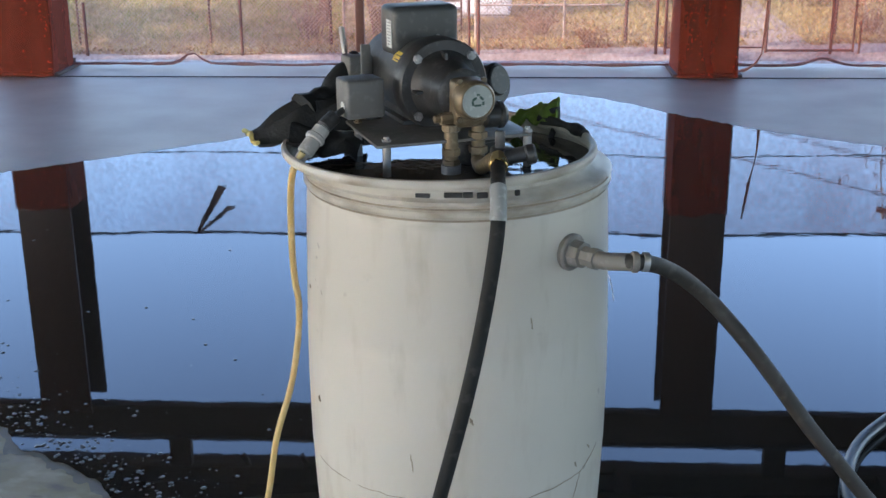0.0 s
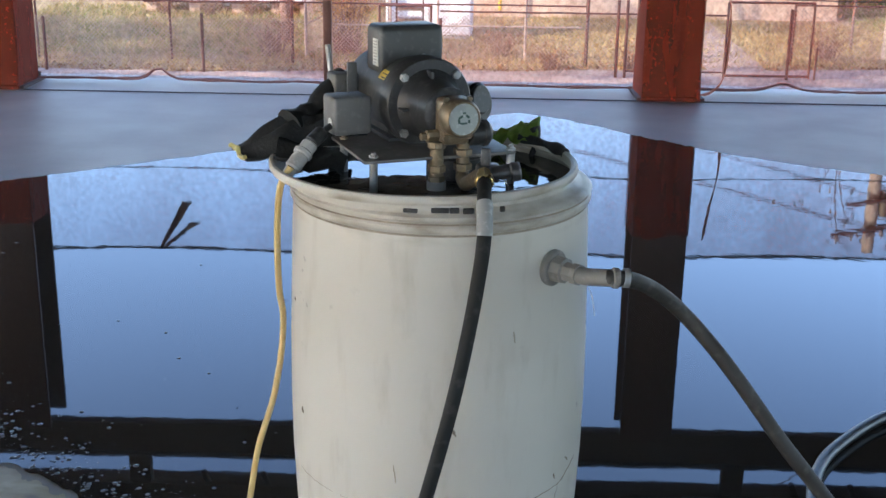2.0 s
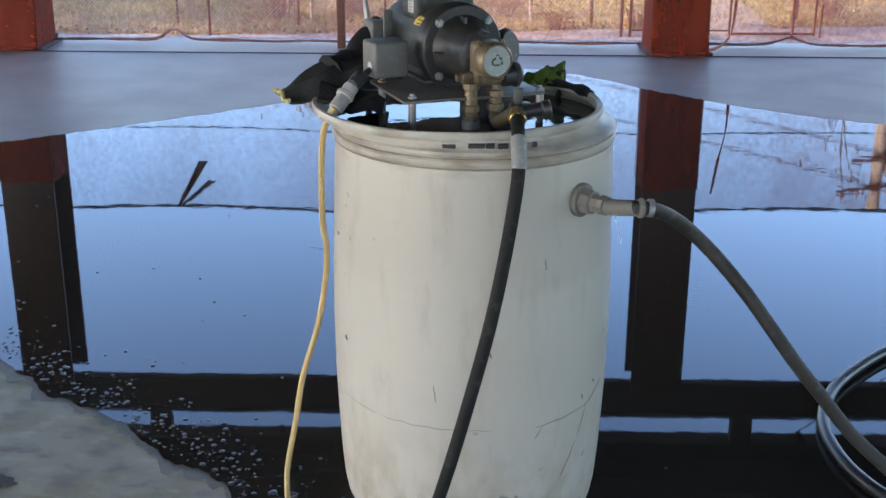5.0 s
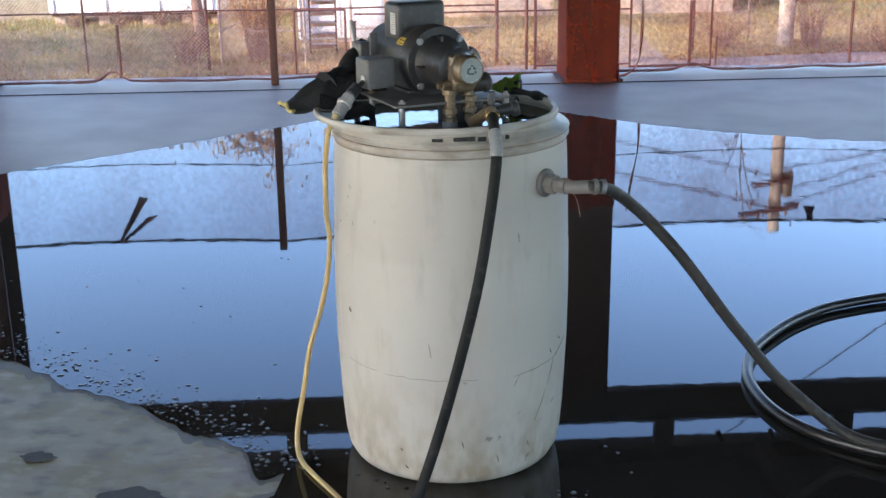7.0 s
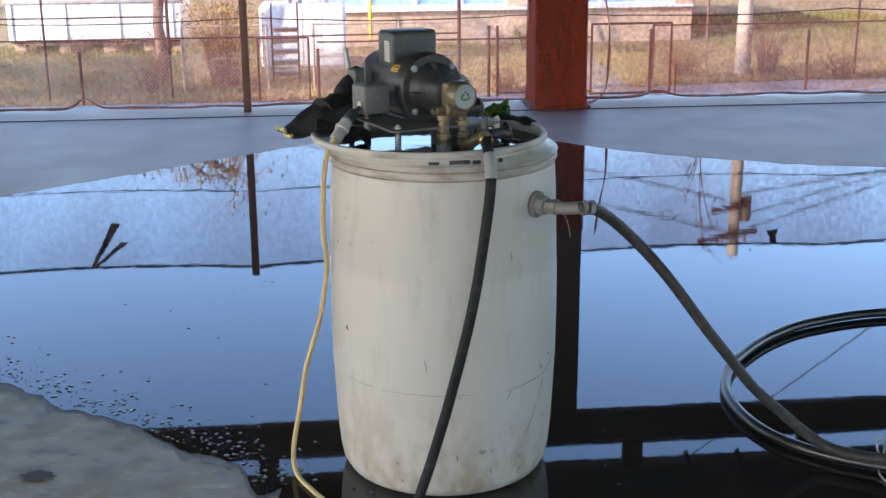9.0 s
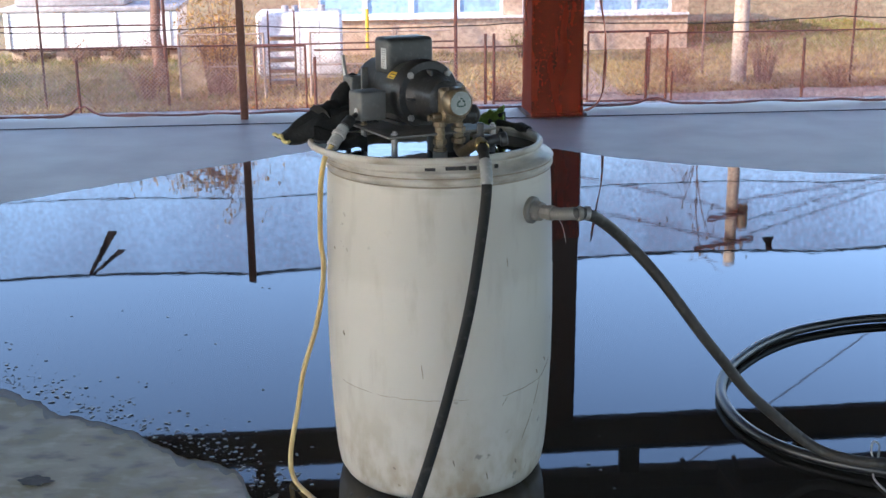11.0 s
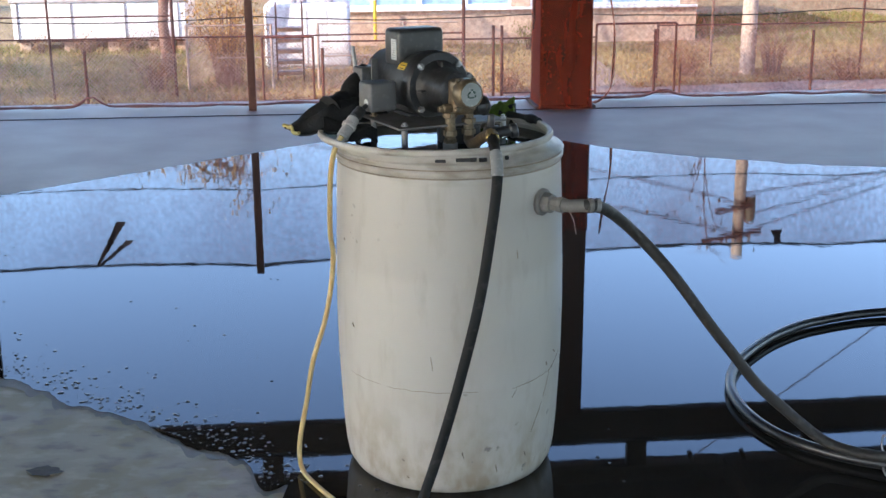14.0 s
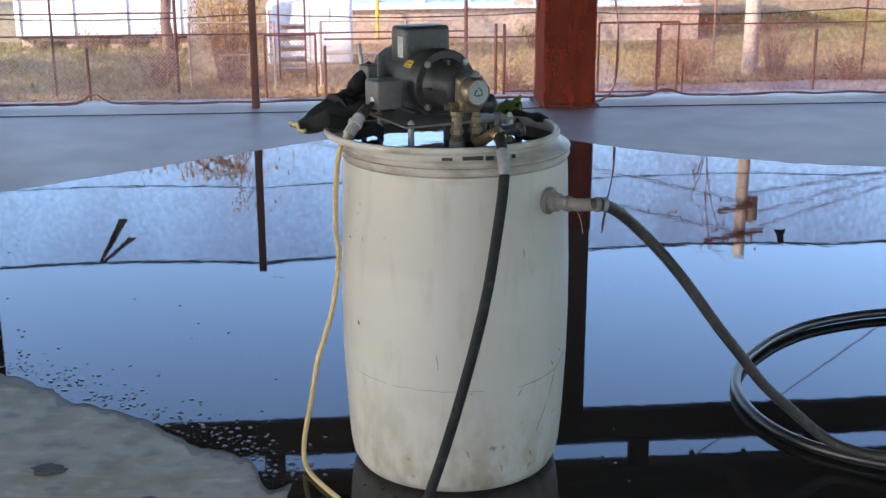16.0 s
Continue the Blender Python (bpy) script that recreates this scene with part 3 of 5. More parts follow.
sheet(bm, net_point, 300, 8)
part("mesh", bm, NET, net)
for name, f in (("top_rope", rope_top), ("middle_rope", lambda s: sag(s, 0.622))):
    bm = bmesh.new()
    tube(bm, [Vector((-12 + 0.08 * k, 0.195, f(-12 + 0.08 * k))) for k in range(301)], 0.010 if name == "top_rope" else 0.0042, 6)
    part(name, bm, ROPE, net, "dark sagging rope")
bm = bmesh.new()
tube(bm, [Vector((-12 + 0.05 * k, 0.11 + 0.06 * noise.noise((k * 0.09, 0, 2)), 0.026 + 0.018 * noise.noise((k * 0.13, 5, 0)) + 0.07 * math.exp(-((-12 + 0.05 * k + 2.87) / 0.07) ** 2) + 0.04 * math.exp(-((-12 + 0.05 * k - 1.17) / 0.09) ** 2))) for k in range(481)], lambda t: 0.009 + 0.005 * noise.noise((t * 90, 1, 1)), 8, 0.5)
part("gathered_hem", bm, NET_DENSE, net, "dusky red gathered netting hem on the slab")
for s in (-3.85, 0.396):
    bm = bmesh.new()

    def wrap_point(u, v, s=s):
        a = 2 * u - 1
        reach = 0.181 * max(-1.0, min(1.0, a * 1.9)) + 0.012 * max(0.0, abs(a) - 0.53) / 0.47 * (1 if a > 0 else -1)
        back = max(0.0, abs(a) - 0.53) / 0.47
        flare = 0.05 * (1 - v) ** 8
        crease = 0.006 * noise.noise((u * 14, v * 3, s)) + 0.004 * noise.noise((u * 40, v * 5, s))
        return Vector((s + reach, -0.192 - flare * (1 - back) + 0.31 * back + crease, 0.006 + v * (0.88 + 0.03 * noise.noise((u * 5, 1, s)))))

    sheet(bm, wrap_point, 48, 24)
    part("wrap", bm, NET_WRAP, net, "orange netting drawn tight round a column")
bm = bmesh.new()
tube(bm, spline([(0.730, 0.12, 1.00), (0.748, 0.07, 0.76), (0.775, 0.02, 0.52), (0.765, -0.02, 0.24), (0.735, -0.05, 0.10), (0.66, -0.06, 0.03), (0.56, -0.10, 0.02)], 8), lambda t: 0.0075 + 0.003 * math.sin(t * 17), 8, 0.6)
part("loose_strand", bm, NET_STRAND, net, "twisted orange strand of netting hanging beside a column")

# scraps of cloth tied to the top rope
for s, w, l, lean in ((-2.935, 0.045, 0.34, 0.22), (-2.925, 0.040, 0.20, 0.27), (2.12, 0.055, 0.125, -0.02)):
    bm = bmesh.new()
    sheet(bm, lambda u, v, s=s, w=w, l=l, lean=lean: PAV @ Vector((s + lean * v * 0.9 + w * (u - 0.5) * (0.5 + v), 0.16 + 0.012 * math.sin(v * 9 + u * 3), rope_top(s) - l * v)), 4, 12)
    thicken(bm, 0.003)
    solo("cloth_scrap", bm, STEEL_BROWN if s > 0 else surface("khaki_cloth", (0.28, 0.23, 0.11), (0.14, 0.115, 0.06), (0.42, 0.36, 0.2), 14.0, 90.0, 0.85) if s < -3 else STEEL_BROWN, "dark khaki scrap of cloth tied to the netting rope", "cloth", "scraps on the rope")

# ---- the drum ----
drum = thing("plastic_drum", pose(0.003, 0.004, 0), "off-white scuffed plastic drum with its top cut open, standing in water", "drum")
PROFILE = [(0, 0.006), (0.195, 0.006), (0.234, 0.004), (0.251, 0.012), (0.2625, 0.032), (0.2685, 0.065), (0.2740, 0.13), (0.2785, 0.22), (0.2810, 0.278), (0.2800, 0.285), (0.2820, 0.294), (0.2838, 0.42),
           (0.2825, 0.546), (0.2805, 0.555), (0.2815, 0.564), (0.2785, 0.66), (0.2755, 0.750), (0.2735, 0.785), (0.2715, 0.796), (0.2760, 0.800), (0.2790, 0.805), (0.2785, 0.811), (0.2742, 0.8155), (0.2765, 0.819), (0.2800, 0.823), (0.2790, 0.828), (0.2725, 0.831),
           (0.2705, 0.833), (0.2705, 0.845), (0.2780, 0.847), (0.2845, 0.849), (0.2870, 0.853), (0.2870, 0.859), (0.2845, 0.8640), (0.2790, 0.8650), (0.2745, 0.862), (0.2725, 0.85), (0.2690, 0.82), (0.2680, 0.77)]
RIM_SHIFT = 0.034                          # the cut top is bent to one side
bm = bmesh.new()
lathe(bm, PROFILE, None, 96)
for v in bm.verts:
    lift = min(1.0, max(0.0, (v.co.z - 0.825) / 0.024)) if v.co.x ** 2 + v.co.y ** 2 > 0.2655 ** 2 else 0.0
    v.co.x -= RIM_SHIFT * lift + 0.004 * lift * math.sin(3 * math.atan2(v.co.y, v.co.x))
part("shell", bm, HDPE, drum)
bm = bmesh.new()
for z, r in ((0.8155, 0.2746), (0.797, 0.2722)):
    lathe(bm, [(r - 0.004, z - 0.0050), (r + 0.0010, z - 0.0030), (r + 0.0012, z + 0.0015), (r - 0.004, z + 0.0040)], None, 96)
part("grime_line", bm, HDPE_DIRT, drum, "brown grime caught in the ribs below the rim")
# slots are dark blocks set in the recess, their shade put into the colour
for a, w, h in ((-116, 0.009, 0.006), (-101, 0.010, 0.007), (-90, 0.024, 0.007), (-79.5, 0.030, 0.008), (-74.5, 0.016, 0.009), (-69.5, 0.018, 0.009), (-57, 0.008, 0.009)):
    bm = bmesh.new()
    box(bm, (0.006, w, h), pose(0, 0, 0, 0, 0, a) @ pose(0.2700, 0, 0.8385 + 0.001 * math.sin(a)), 0.001)
    part("slot", bm, SLOT_DARK, drum, "dark block painted as the shade in a slot below the rim")
bm = bmesh.new()
lathe(bm, [(0, 0.831), (0.2675, 0.831)], pose(-0.010, 0.004, 0), 64)
solo("drum_water", bm, DRUM_WATER, "dark water filling the drum to near its rim", "water", kind="structure")

# cracks and scratches on the drum's wall
def wall_r(z):
    for (r0, z0), (r1, z1) in zip(PROFILE[2:], PROFILE[3:]):
        if z0 <= z <= z1 and z1 > z0:
            return r0 + (r1 - r0) * (z - z0) / (z1 - z0)
    return 0.28


def on_wall(angle, z, lift=0.0004):
    r = wall_r(z) + lift
    return Vector((r * math.cos(radians(angle)), r * math.sin(radians(angle)), z))


SCRATCHES = ((-54, 0.279, -25, 0.287, 0.0009), (-27, 0.286, -13, 0.318, 0.0008), (-26, 0.285, -31, 0.225, 0.0007), (-32, 0.215, -40, 0.145, 0.0007), (-51, 0.277, -54, 0.255, 0.0006), (-95, 0.375, -94, 0.34, 0.0009), (-141, 0.420, -140, 0.41, 0.0026), (-74, 0.450, -73, 0.437, 0.0018), (-150, 0.62, -149, 0.617, 0.0016),
             (-62, 0.085, -61, 0.065, 0.0014), (-111, 0.10, -110, 0.094, 0.0022), (-109, 0.055, -108, 0.049, 0.0022), (-80, 0.13, -79, 0.112, 0.0012), (-118, 0.285, -72, 0.2845, 0.0004), (-145, 0.288, -122, 0.2855, 0.0004), (-52, 0.62, -51.4, 0.60, 0.0009), (-44, 0.10, -43, 0.085, 0.0014), (-30, 0.315, -29, 0.305, 0.0016), (-22, 0.335, -20, 0.325, 0.0014))
for a0, z0, a1, z1, w in SCRATCHES:
    bm = bmesh.new()
    n = 14
    tube(bm, [on_wall(a0 + (a1 - a0) * k / n + 0.7 * noise.noise((k * 0.9, a0, 0)), z0 + (z1 - z0) * k / n + 0.004 * noise.noise((k * 0.8, a1, 3)), 0.0) for k in range(n + 1)], lambda t, w=w: w * (0.35 + 0.65 * math.sin(math.pi * min(1, max(0, t)))) + 0.0003, 5)
    part("scratch", bm, HDPE_DIRT, drum, "dark scratch in the plastic")

# ---- pump on its plate ----
pump = thing("pump_unit", None, "dark grey electric motor with a brass pump on a steel plate", "pump")
AX = math.radians(-56)                     # the shaft points right and forwards
AXIS = Vector((math.cos(AX), math.sin(AX), 0))
SIDE = Vector((-math.sin(AX), math.cos(AX), 0))
C = Vector((-0.026, 0.015, 0.964))          # middle of the flange
SHAFT = Matrix.Translation(C) @ Matrix(((SIDE.x, 0, AXIS.x, 0), (SIDE.y, 0, AXIS.y, 0), (0, 1, 0, 0), (0, 0, 0, 1)))   # local z along the shaft, local y up, local x to the far side


def shaft(x, y, z):
    return SHAFT @ pose(x, y, z)


bm = bmesh.new()
lathe(bm, [(0, -0.262), (0.058, -0.262), (0.068, -0.252), (0.071, -0.20), (0.0755, -0.198), (0.0755, -0.02), (0.070, -0.018), (0, -0.018)], SHAFT, 40)
motor = part("motor_body", bm, MOTOR, pump, "dark grey cylindrical motor housing")
# vent slots are dark blocks too, with the shade inside them painted
for k in range(10):
    bm = bmesh.new()
    box(bm, (0.007, 0.030, 0.003), SHAFT @ pose(0, 0, 0, 0, 0, 36 * k) @ pose(0, 0.044, -0.2627), 0.0005)
    part("vent_slot", bm, SLOT_DARK, motor)
bm = bmesh.new()
box(bm, (0.128, 0.090, 0.078), shaft(0.0, 0.086, -0.115), 0.011, 3)
cap = part("capacitor_box", bm, MOTOR, pump, "tall dark grey capacitor box on the motor")
bm = bmesh.new()
cyl(bm, 0.005, 0.004, shaft(0.022, 0.074, -0.0765), 10, 0.001)
part("screw", bm, ZINC, cap)
bm = bmesh.new()
box(bm, (0.0016, 0.050, 0.026), shaft(-0.0648, 0.082, -0.099), 0.0003)
lab = part("label_plate", bm, LABEL_WHITE, cap, "white printed label")
for k, l in enumerate((0.018, 0.016, 0.019, 0.012, 0.017, 0.015, 0.018, 0.010)):
    bm = bmesh.new()
    box(bm, (0.0004, 0.0016, l), shaft(-0.0658, 0.102 - 0.0056 * k, -0.099), 0.0)
    part("print_bar", bm, GREY_TRIM_INK, lab)
bm = bmesh.new()
for k in range(4):
    box(bm, (0.0012, 0.0050, 0.036), SHAFT @ pose(0, 0, 0, 0, 0, 180 - 42 + k * 3.6) @ pose(0.0760, 0, -0.062))
warning = part("warning_label", bm, LABEL_YELLOW, pump, "yellow warning label")
for k, l in enumerate((0.024, 0.018)):
    bm = bmesh.new()
    box(bm, (0.0006, 0.0022, l), SHAFT @ pose(0, 0, 0, 0, 0, 180 - 38 + k * 6.0) @ pose(0.0769, 0, -0.060))
    part("print_bar", bm, LABEL_INK, warning)
bm = bmesh.new()
lathe(bm, [(0, -0.034), (0.081, -0.034), (0.084, -0.031), (0.084, 0.006), (0.081, 0.010), (0.064, 0.010), (0.061, 0.014), (0.054, 0.020), (0.050, 0.036), (0.046, 0.070), (0.044, 0.092), (0.036, 0.098), (0, 0.098)], SHAFT, 48)
flange = part("flange", bm, BLACK_IRON, pump, "black cast flange")
for a in (45, 135, 225, 315):
    bm = bmesh.new()
    cyl(bm, 0.0085, 0.010, SHAFT @ pose(0, 0, 0, 0, 0, a) @ pose(0.0725, 0, 0.008), 6, 0.0015)
    cyl(bm, 0.0045, 0.004, SHAFT @ pose(0, 0, 0, 0, 0, a) @ pose(0.0725, 0, 0.017), 10, 0.001)
    part("bolt", bm, ZINC, flange, "galvanised bolt head")
for a in (15, 95, 185, 265):
    bm = bmesh.new()
    box(bm, (0.030, 0.006, 0.030), SHAFT @ pose(0, 0, 0, 0, 0, a) @ pose(0.048, 0, 0.020), 0.002)
    part("rib", bm, BLACK_IRON, flange)
# brass pump head
bm = bmesh.new()
box(bm, (0.056, 0.084, 0.038), shaft(0, -0.010, 0.115), 0.010, 3)
lathe(bm, [(0, 0.128), (0.033, 0.128), (0.035, 0.131), (0.034, 0.158), (0.030, 0.164), (0.0285, 0.164), (0.0285, 0.161), (0, 0.161)], SHAFT, 32)
head = part("pump_head", bm, BRASS, pump, "aged brass rotary pump head")
bm = bmesh.new()
lathe(bm, [(0, 0.1615), (0.0275, 0.1615), (0.0275, 0.1625), (0, 0.1625)], SHAFT, 28)
dial = part("dial_face", bm, DIAL, head, "pale round face plate with a dark emblem")
for x, y, w, h, r in ((-0.006, 0.004, 0.009, 0.004, 30), (0.007, 0.005, 0.008, 0.004, -40), (0.000, -0.007, 0.013, 0.0035, 0), (-0.009, -0.003, 0.004, 0.008, 10), (0.010, -0.004, 0.004, 0.006, 0), (0.001, 0.011, 0.006, 0.003, 0)):
    bm = bmesh.new()
    box(bm, (w, h, 0.0006), SHAFT @ pose(x, y, 0.1628, 0, 0, r), 0.0)
    part("emblem_bar", bm, GREEN_MARK, dial)
for x, y in ((-0.022, 0.030), (0.022, 0.030), (-0.022, -0.036), (0.022, -0.036)):
    bm = bmesh.new()
    cyl(bm, 0.006, 0.007, shaft(x, y, 0.132), 6, 0.001)
    part("bolt", bm, BRASS, head)
bm = bmesh.new()
cyl(bm, 0.011, 0.026, shaft(-0.024, -0.036, 0.113) @ pose(0, 0, 0, 0, -90, 0), 8, 0.002)
cyl(bm, 0.007, 0.036, shaft(-0.024, -0.036, 0.113) @ pose(0, 0, 0, 0, -90, 0), 8, 0.001)
part("plug", bm, BRASS, head, "brass side plug")
bm = bmesh.new()
cyl(bm, 0.021, 0.042, shaft(0.028, -0.036, 0.118) @ pose(0, 0, 0, 0, 90, 0), 20, 0.004)
cyl(bm, 0.024, 0.012, shaft(0.054, -0.036, 0.118) @ pose(0, 0, 0, 0, 90, 0), 20, 0.003)
part("relief_cap", bm, BLACK_IRON, head, "black round relief valve cap")
# round black cap behind the pump head
bm = bmesh.new()
cyl(bm, 0.041, 0.030, Matrix.Translation((0.016, 0.225, 0.926)) @ pose(0, 0, 0, 78, 0, 62), 28, 0.004)
cyl(bm, 0.030, 0.07, Matrix.Translation((-0.014, 0.238, 0.926)) @ pose(0, 0, 0, 78, 0, 62), 20, 0.003)
part("round_cap", bm, BLACK_IRON, pump, "round black cap beside the motor")
# motor foot and base plate
bm = bmesh.new()
box(bm, (0.135, 0.008, 0.17), shaft(0, -0.0695, -0.105), 0.002)
for x in (-0.05, 0.05):
    box(bm, (0.008, 0.045, 0.15), shaft(x, -0.055, -0.105), 0.002)
part("motor_foot", bm, BLACK_IRON, pump)
PLATE_M = Matrix.Translation((-0.062, 0.044, 0.889)) @ pose(0, 0, 0, 0, 0, 31)
bm = bmesh.new()
box(bm, (0.285, 0.33, 0.006), PLATE_M, 0.002)
base = part("base_plate", bm, PLATE, pump, "flat steel base plate")
for x, y in ((-0.180, -0.005), (-0.090, -0.140), (0.135, -0.020), (0.000, 0.215), (-0.235, 0.105)):
    leg_z0 = 0.70
    bm = bmesh.new()
    rod(bm, (x, y, leg_z0), (x, y, 0.886), 0.0075)
    leg = part("leg", bm, ZINC, pump, "galvanised threaded leg standing in the drum")
    bm = bmesh.new()
    cyl(bm, 0.0085, 0.005, pose(x, y, 0.892), 6, 0.001)
    cyl(bm, 0.0050, 0.008, pose(x, y, 0.894), 10, 0.001)
    part("nut", bm, BRASS if x < -0.15 else ZINC, leg)
# dark cylinder, sized to block the bright sky mirrored in the drum's water
bm = bmesh.new()
lathe(bm, [(0, 0.740), (0.050, 0.740), (0.053, 0.744), (0.053, 0.868), (0.056, 0.870), (0.056, 0.882), (0.050, 0.8855), (0, 0.8855)], pose(0.026, 0.020, 0), 32)
part("under_plate_cylinder", bm, BLACK_IRON, pump, "black cylinder slung under the base plate")
# grey switch boxes
bm = bmesh.new()
box(bm, (0.072, 0.060, 0.070), Matrix.Translation((-0.165, -0.035, 0.947)) @ pose(0, 0, 0, 0, 0, 38), 0.006, 3)
sw = part("switch_box", bm, GREY_BOX, pump, "grey metal switch box")
bm = bmesh.new()
lathe(bm, [(0, 0), (0.0085, 0), (0.0085, 0.0015), (0, 0.0015)], Matrix.Translation((-0.165, -0.035, 0.947)) @ pose(0, 0, 0, 0, 0, 38) @ pose(-0.0362, -0.008, -0.012, 0, -90, 0) , 16)
part("knockout", bm, LABEL_WHITE, sw)
bm = bmesh.new()
box(bm, (0.050, 0.045, 0.060), Matrix.Translation((-0.213, 0.112, 0.968)) @ pose(0, 0, 0, 0, 0, 38), 0.005, 3)
part("rear_box", bm, GREY_BOX, pump, "grey metal junction box")
bm = bmesh.new()
box(bm, (0.020, 0.006, 0.075), Matrix.Translation((-0.186, 0.078, 0.985)) @ pose(0, 0, 0, 0, 0, 38), 0.002)
part("bracket", bm, GREY_BOX, pump)
bm = bmesh.new()
rod(bm, (-0.240, 0.128, 0.985), (-0.248, 0.132, 1.046), 0.0055)
part("rod", bm, ZINC, pump, "upright metal rod with a pale tip")
# suction and outlet pipes
bm = bmesh.new()
HX, HY = (C + AXIS * 0.113).x, (C + AXIS * 0.113).y
rod(bm, (HX - 0.024, HY - 0.016, 0.78), (HX - 0.024, HY - 0.016, 0.905), 0.0125, 16)
for z, r in ((0.862, 0.0165), (0.842, 0.0155), (0.905, 0.017)):
    cyl(bm, r, 0.014, pose(HX - 0.024, HY - 0.016, z), 6 if z < 0.9 else 8, 0.002)
part("suction_pipe", bm, BRASS, pump, "brass pipe and nuts going down into the drum")
bm = bmesh.new()
rod(bm, (HX - 0.024, HY - 0.016, 0.74), (HX - 0.024, HY - 0.016, 0.846), 0.0175, 16)
part("pipe_sleeve", bm, ZINC, pump, "grey pipe sleeve standing in the water")
bm = bmesh.new()
rod(bm, (HX + 0.018, HY + 0.012, 0.845), (HX + 0.018, HY + 0.012, 0.92), 0.012, 16)
for z in (0.862, 0.888):
    cyl(bm, 0.017, 0.014, pose(HX + 0.018, HY + 0.012, z), 6, 0.002)
tube(bm, spline([(HX + 0.018, HY + 0.012, 0.85), (HX + 0.030, HY - 0.02, 0.845), (HX + 0.055, HY - 0.06, 0.868), (0.112, -0.188, 0.886)], 6), 0.013, 12)
part("outlet_pipe", bm, BRASS, pump, "aged brass outlet pipe")
bm = bmesh.new()
box(bm, (0.040, 0.034, 0.030), Matrix.Translation((0.116, -0.165, 0.884)) @ pose(0, 0, 0, 0, 0, 20), 0.006)
cyl(bm, 0.013, 0.05, Matrix.Translation((0.122, -0.185, 0.886)) @ pose(0, 0, 0, 0, 80, 15), 14, 0.003)
cyl(bm, 0.017, 0.018, Matrix.Translation((0.155, -0.178, 0.890)) @ pose(0, 0, 0, 0, 80, 15), 12, 0.003)
box(bm, (0.016, 0.012, 0.040), Matrix.Translation((0.112, -0.17, 0.908)), 0.003)
part("valve", bm, BLACK_IRON, pump, "dark wet valve block")

for k, (dx, dy, h) in enumerate(((0.022, 0.010, 0.040), (-0.030, -0.004, 0.036))):
    bm = bmesh.new()
    tube(bm, spline([(0.135 + dx * 0.2, -0.195, 0.879), (0.135 + dx * 0.7, -0.195 + dy * 0.5, 0.874), (0.135 + dx, -0.195 + dy, 0.879 - h)], 8), lambda t: 0.0030 - 0.0012 * t, 8, 0.6)
    part("leak", bm, CLEAR_WATER, pump, "thin trickle of water leaking at the valve")

# hose from the pump down to the floor
hose = thing("discharge_hose", None, "black rubber hose hanging from the pump down the drum", "hose")
PTS = [(0.114, -0.200, 0.883), (0.118, -0.222, 0.880), (0.123, -0.250, 0.866), (0.1275, -0.272, 0.847), (0.131, -0.289, 0.818), (0.128, -0.300, 0.765), (0.116, -0.316, 0.670), (0.099, -0.350, 0.560), (0.073, -0.372, 0.440), (0.027, -0.375, 0.260), (-0.021, -0.375, 0.100), (-0.050, -0.400, 0.036), (-0.12, -0.52, 0.020), (-0.30, -0.80, 0.018), (-0.55, -1.05, 0.018)]
bm = bmesh.new()
tube(bm, spline(PTS, 10), 0.0122, 14)
part("tube", bm, RUBBER, hose)
bm = bmesh.new()
tube(bm, spline([(0.1252, -0.262, 0.858), (0.1275, -0.272, 0.847), (0.130, -0.284, 0.828), (0.1305, -0.2905, 0.810)], 6), 0.0136, 14, 0.16)
part("tape_wrap", bm, TAPE, hose, "crumpled grey tape round the hose")
bm = bmesh.new()
rod(bm, (0.112, -0.186, 0.887), (0.118, -0.220, 0.880), 0.0135, 8, 0.002)
rod(bm, (0.1155, -0.204, 0.883), (0.1185, -0.222, 0.879), 0.0165, 8, 0.002)
part("brass_coupling", bm, BRASS_NEW, hose, "bright brass hose coupling")

# side outlet with its hose
BUNG = Vector((0.230, -0.153, 0.720))
OUTW = Vector((0.838, -0.545, 0.0))
outlet = thing("side_outlet", None, "grey bulkhead fitting and elbow screwed into the drum", "fitting")
bm = bmesh.new()
lathe(bm, [(0, -0.004), (0.030, -0.004), (0.032, 0.0), (0.032, 0.007), (0.029, 0.010), (0.023, 0.010), (0.022, 0.011), (0, 0.011)], along(BUNG, BUNG + OUTW), 32)
part("washer", bm, PIPE_GREY, outlet, "dark grey round washer")
bm = bmesh.new()
lathe(bm, [(0, 0.009), (0.0235, 0.009), (0.0245, 0.013), (0.0225, 0.030), (0.0175, 0.032), (0.0165, 0.048), (0.0190, 0.049), (0.0190, 0.060), (0, 0.060)], along(BUNG, BUNG + OUTW), 8)
part("bulkhead_nut", bm, PIPE_GREY, outlet)
bm = bmesh.new()
E0 = BUNG + OUTW * 0.052
ELBOW = spline([E0, E0 + Vector((0.022, -0.010, 0.0)), E0 + Vector((0.044, -0.014, 0.002)), E0 + Vector((0.062, -0.012, 0.002))], 6)
tube(bm, ELBOW, 0.0150, 16)
cyl(bm, 0.0178, 0.012, along(ELBOW[-1], ELBOW[-1] + Vector((1, 0.3, -0.05))), 16, 0.002)
part("elbow", bm, PIPE_GREY, outlet, "worn grey elbow pipe")
bm = bmesh.new()
lathe(bm, [(0.0140, 0), (0.0165, 0), (0.0165, 0.010), (0.0140, 0.010)], along(ELBOW[-1] + Vector((0.018, 0.005, 0)), ELBOW[-1] + Vector((1, 0.3, -0.1))), 20)
part("hose_clamp", bm, ZINC, outlet, "thin steel hose clamp")
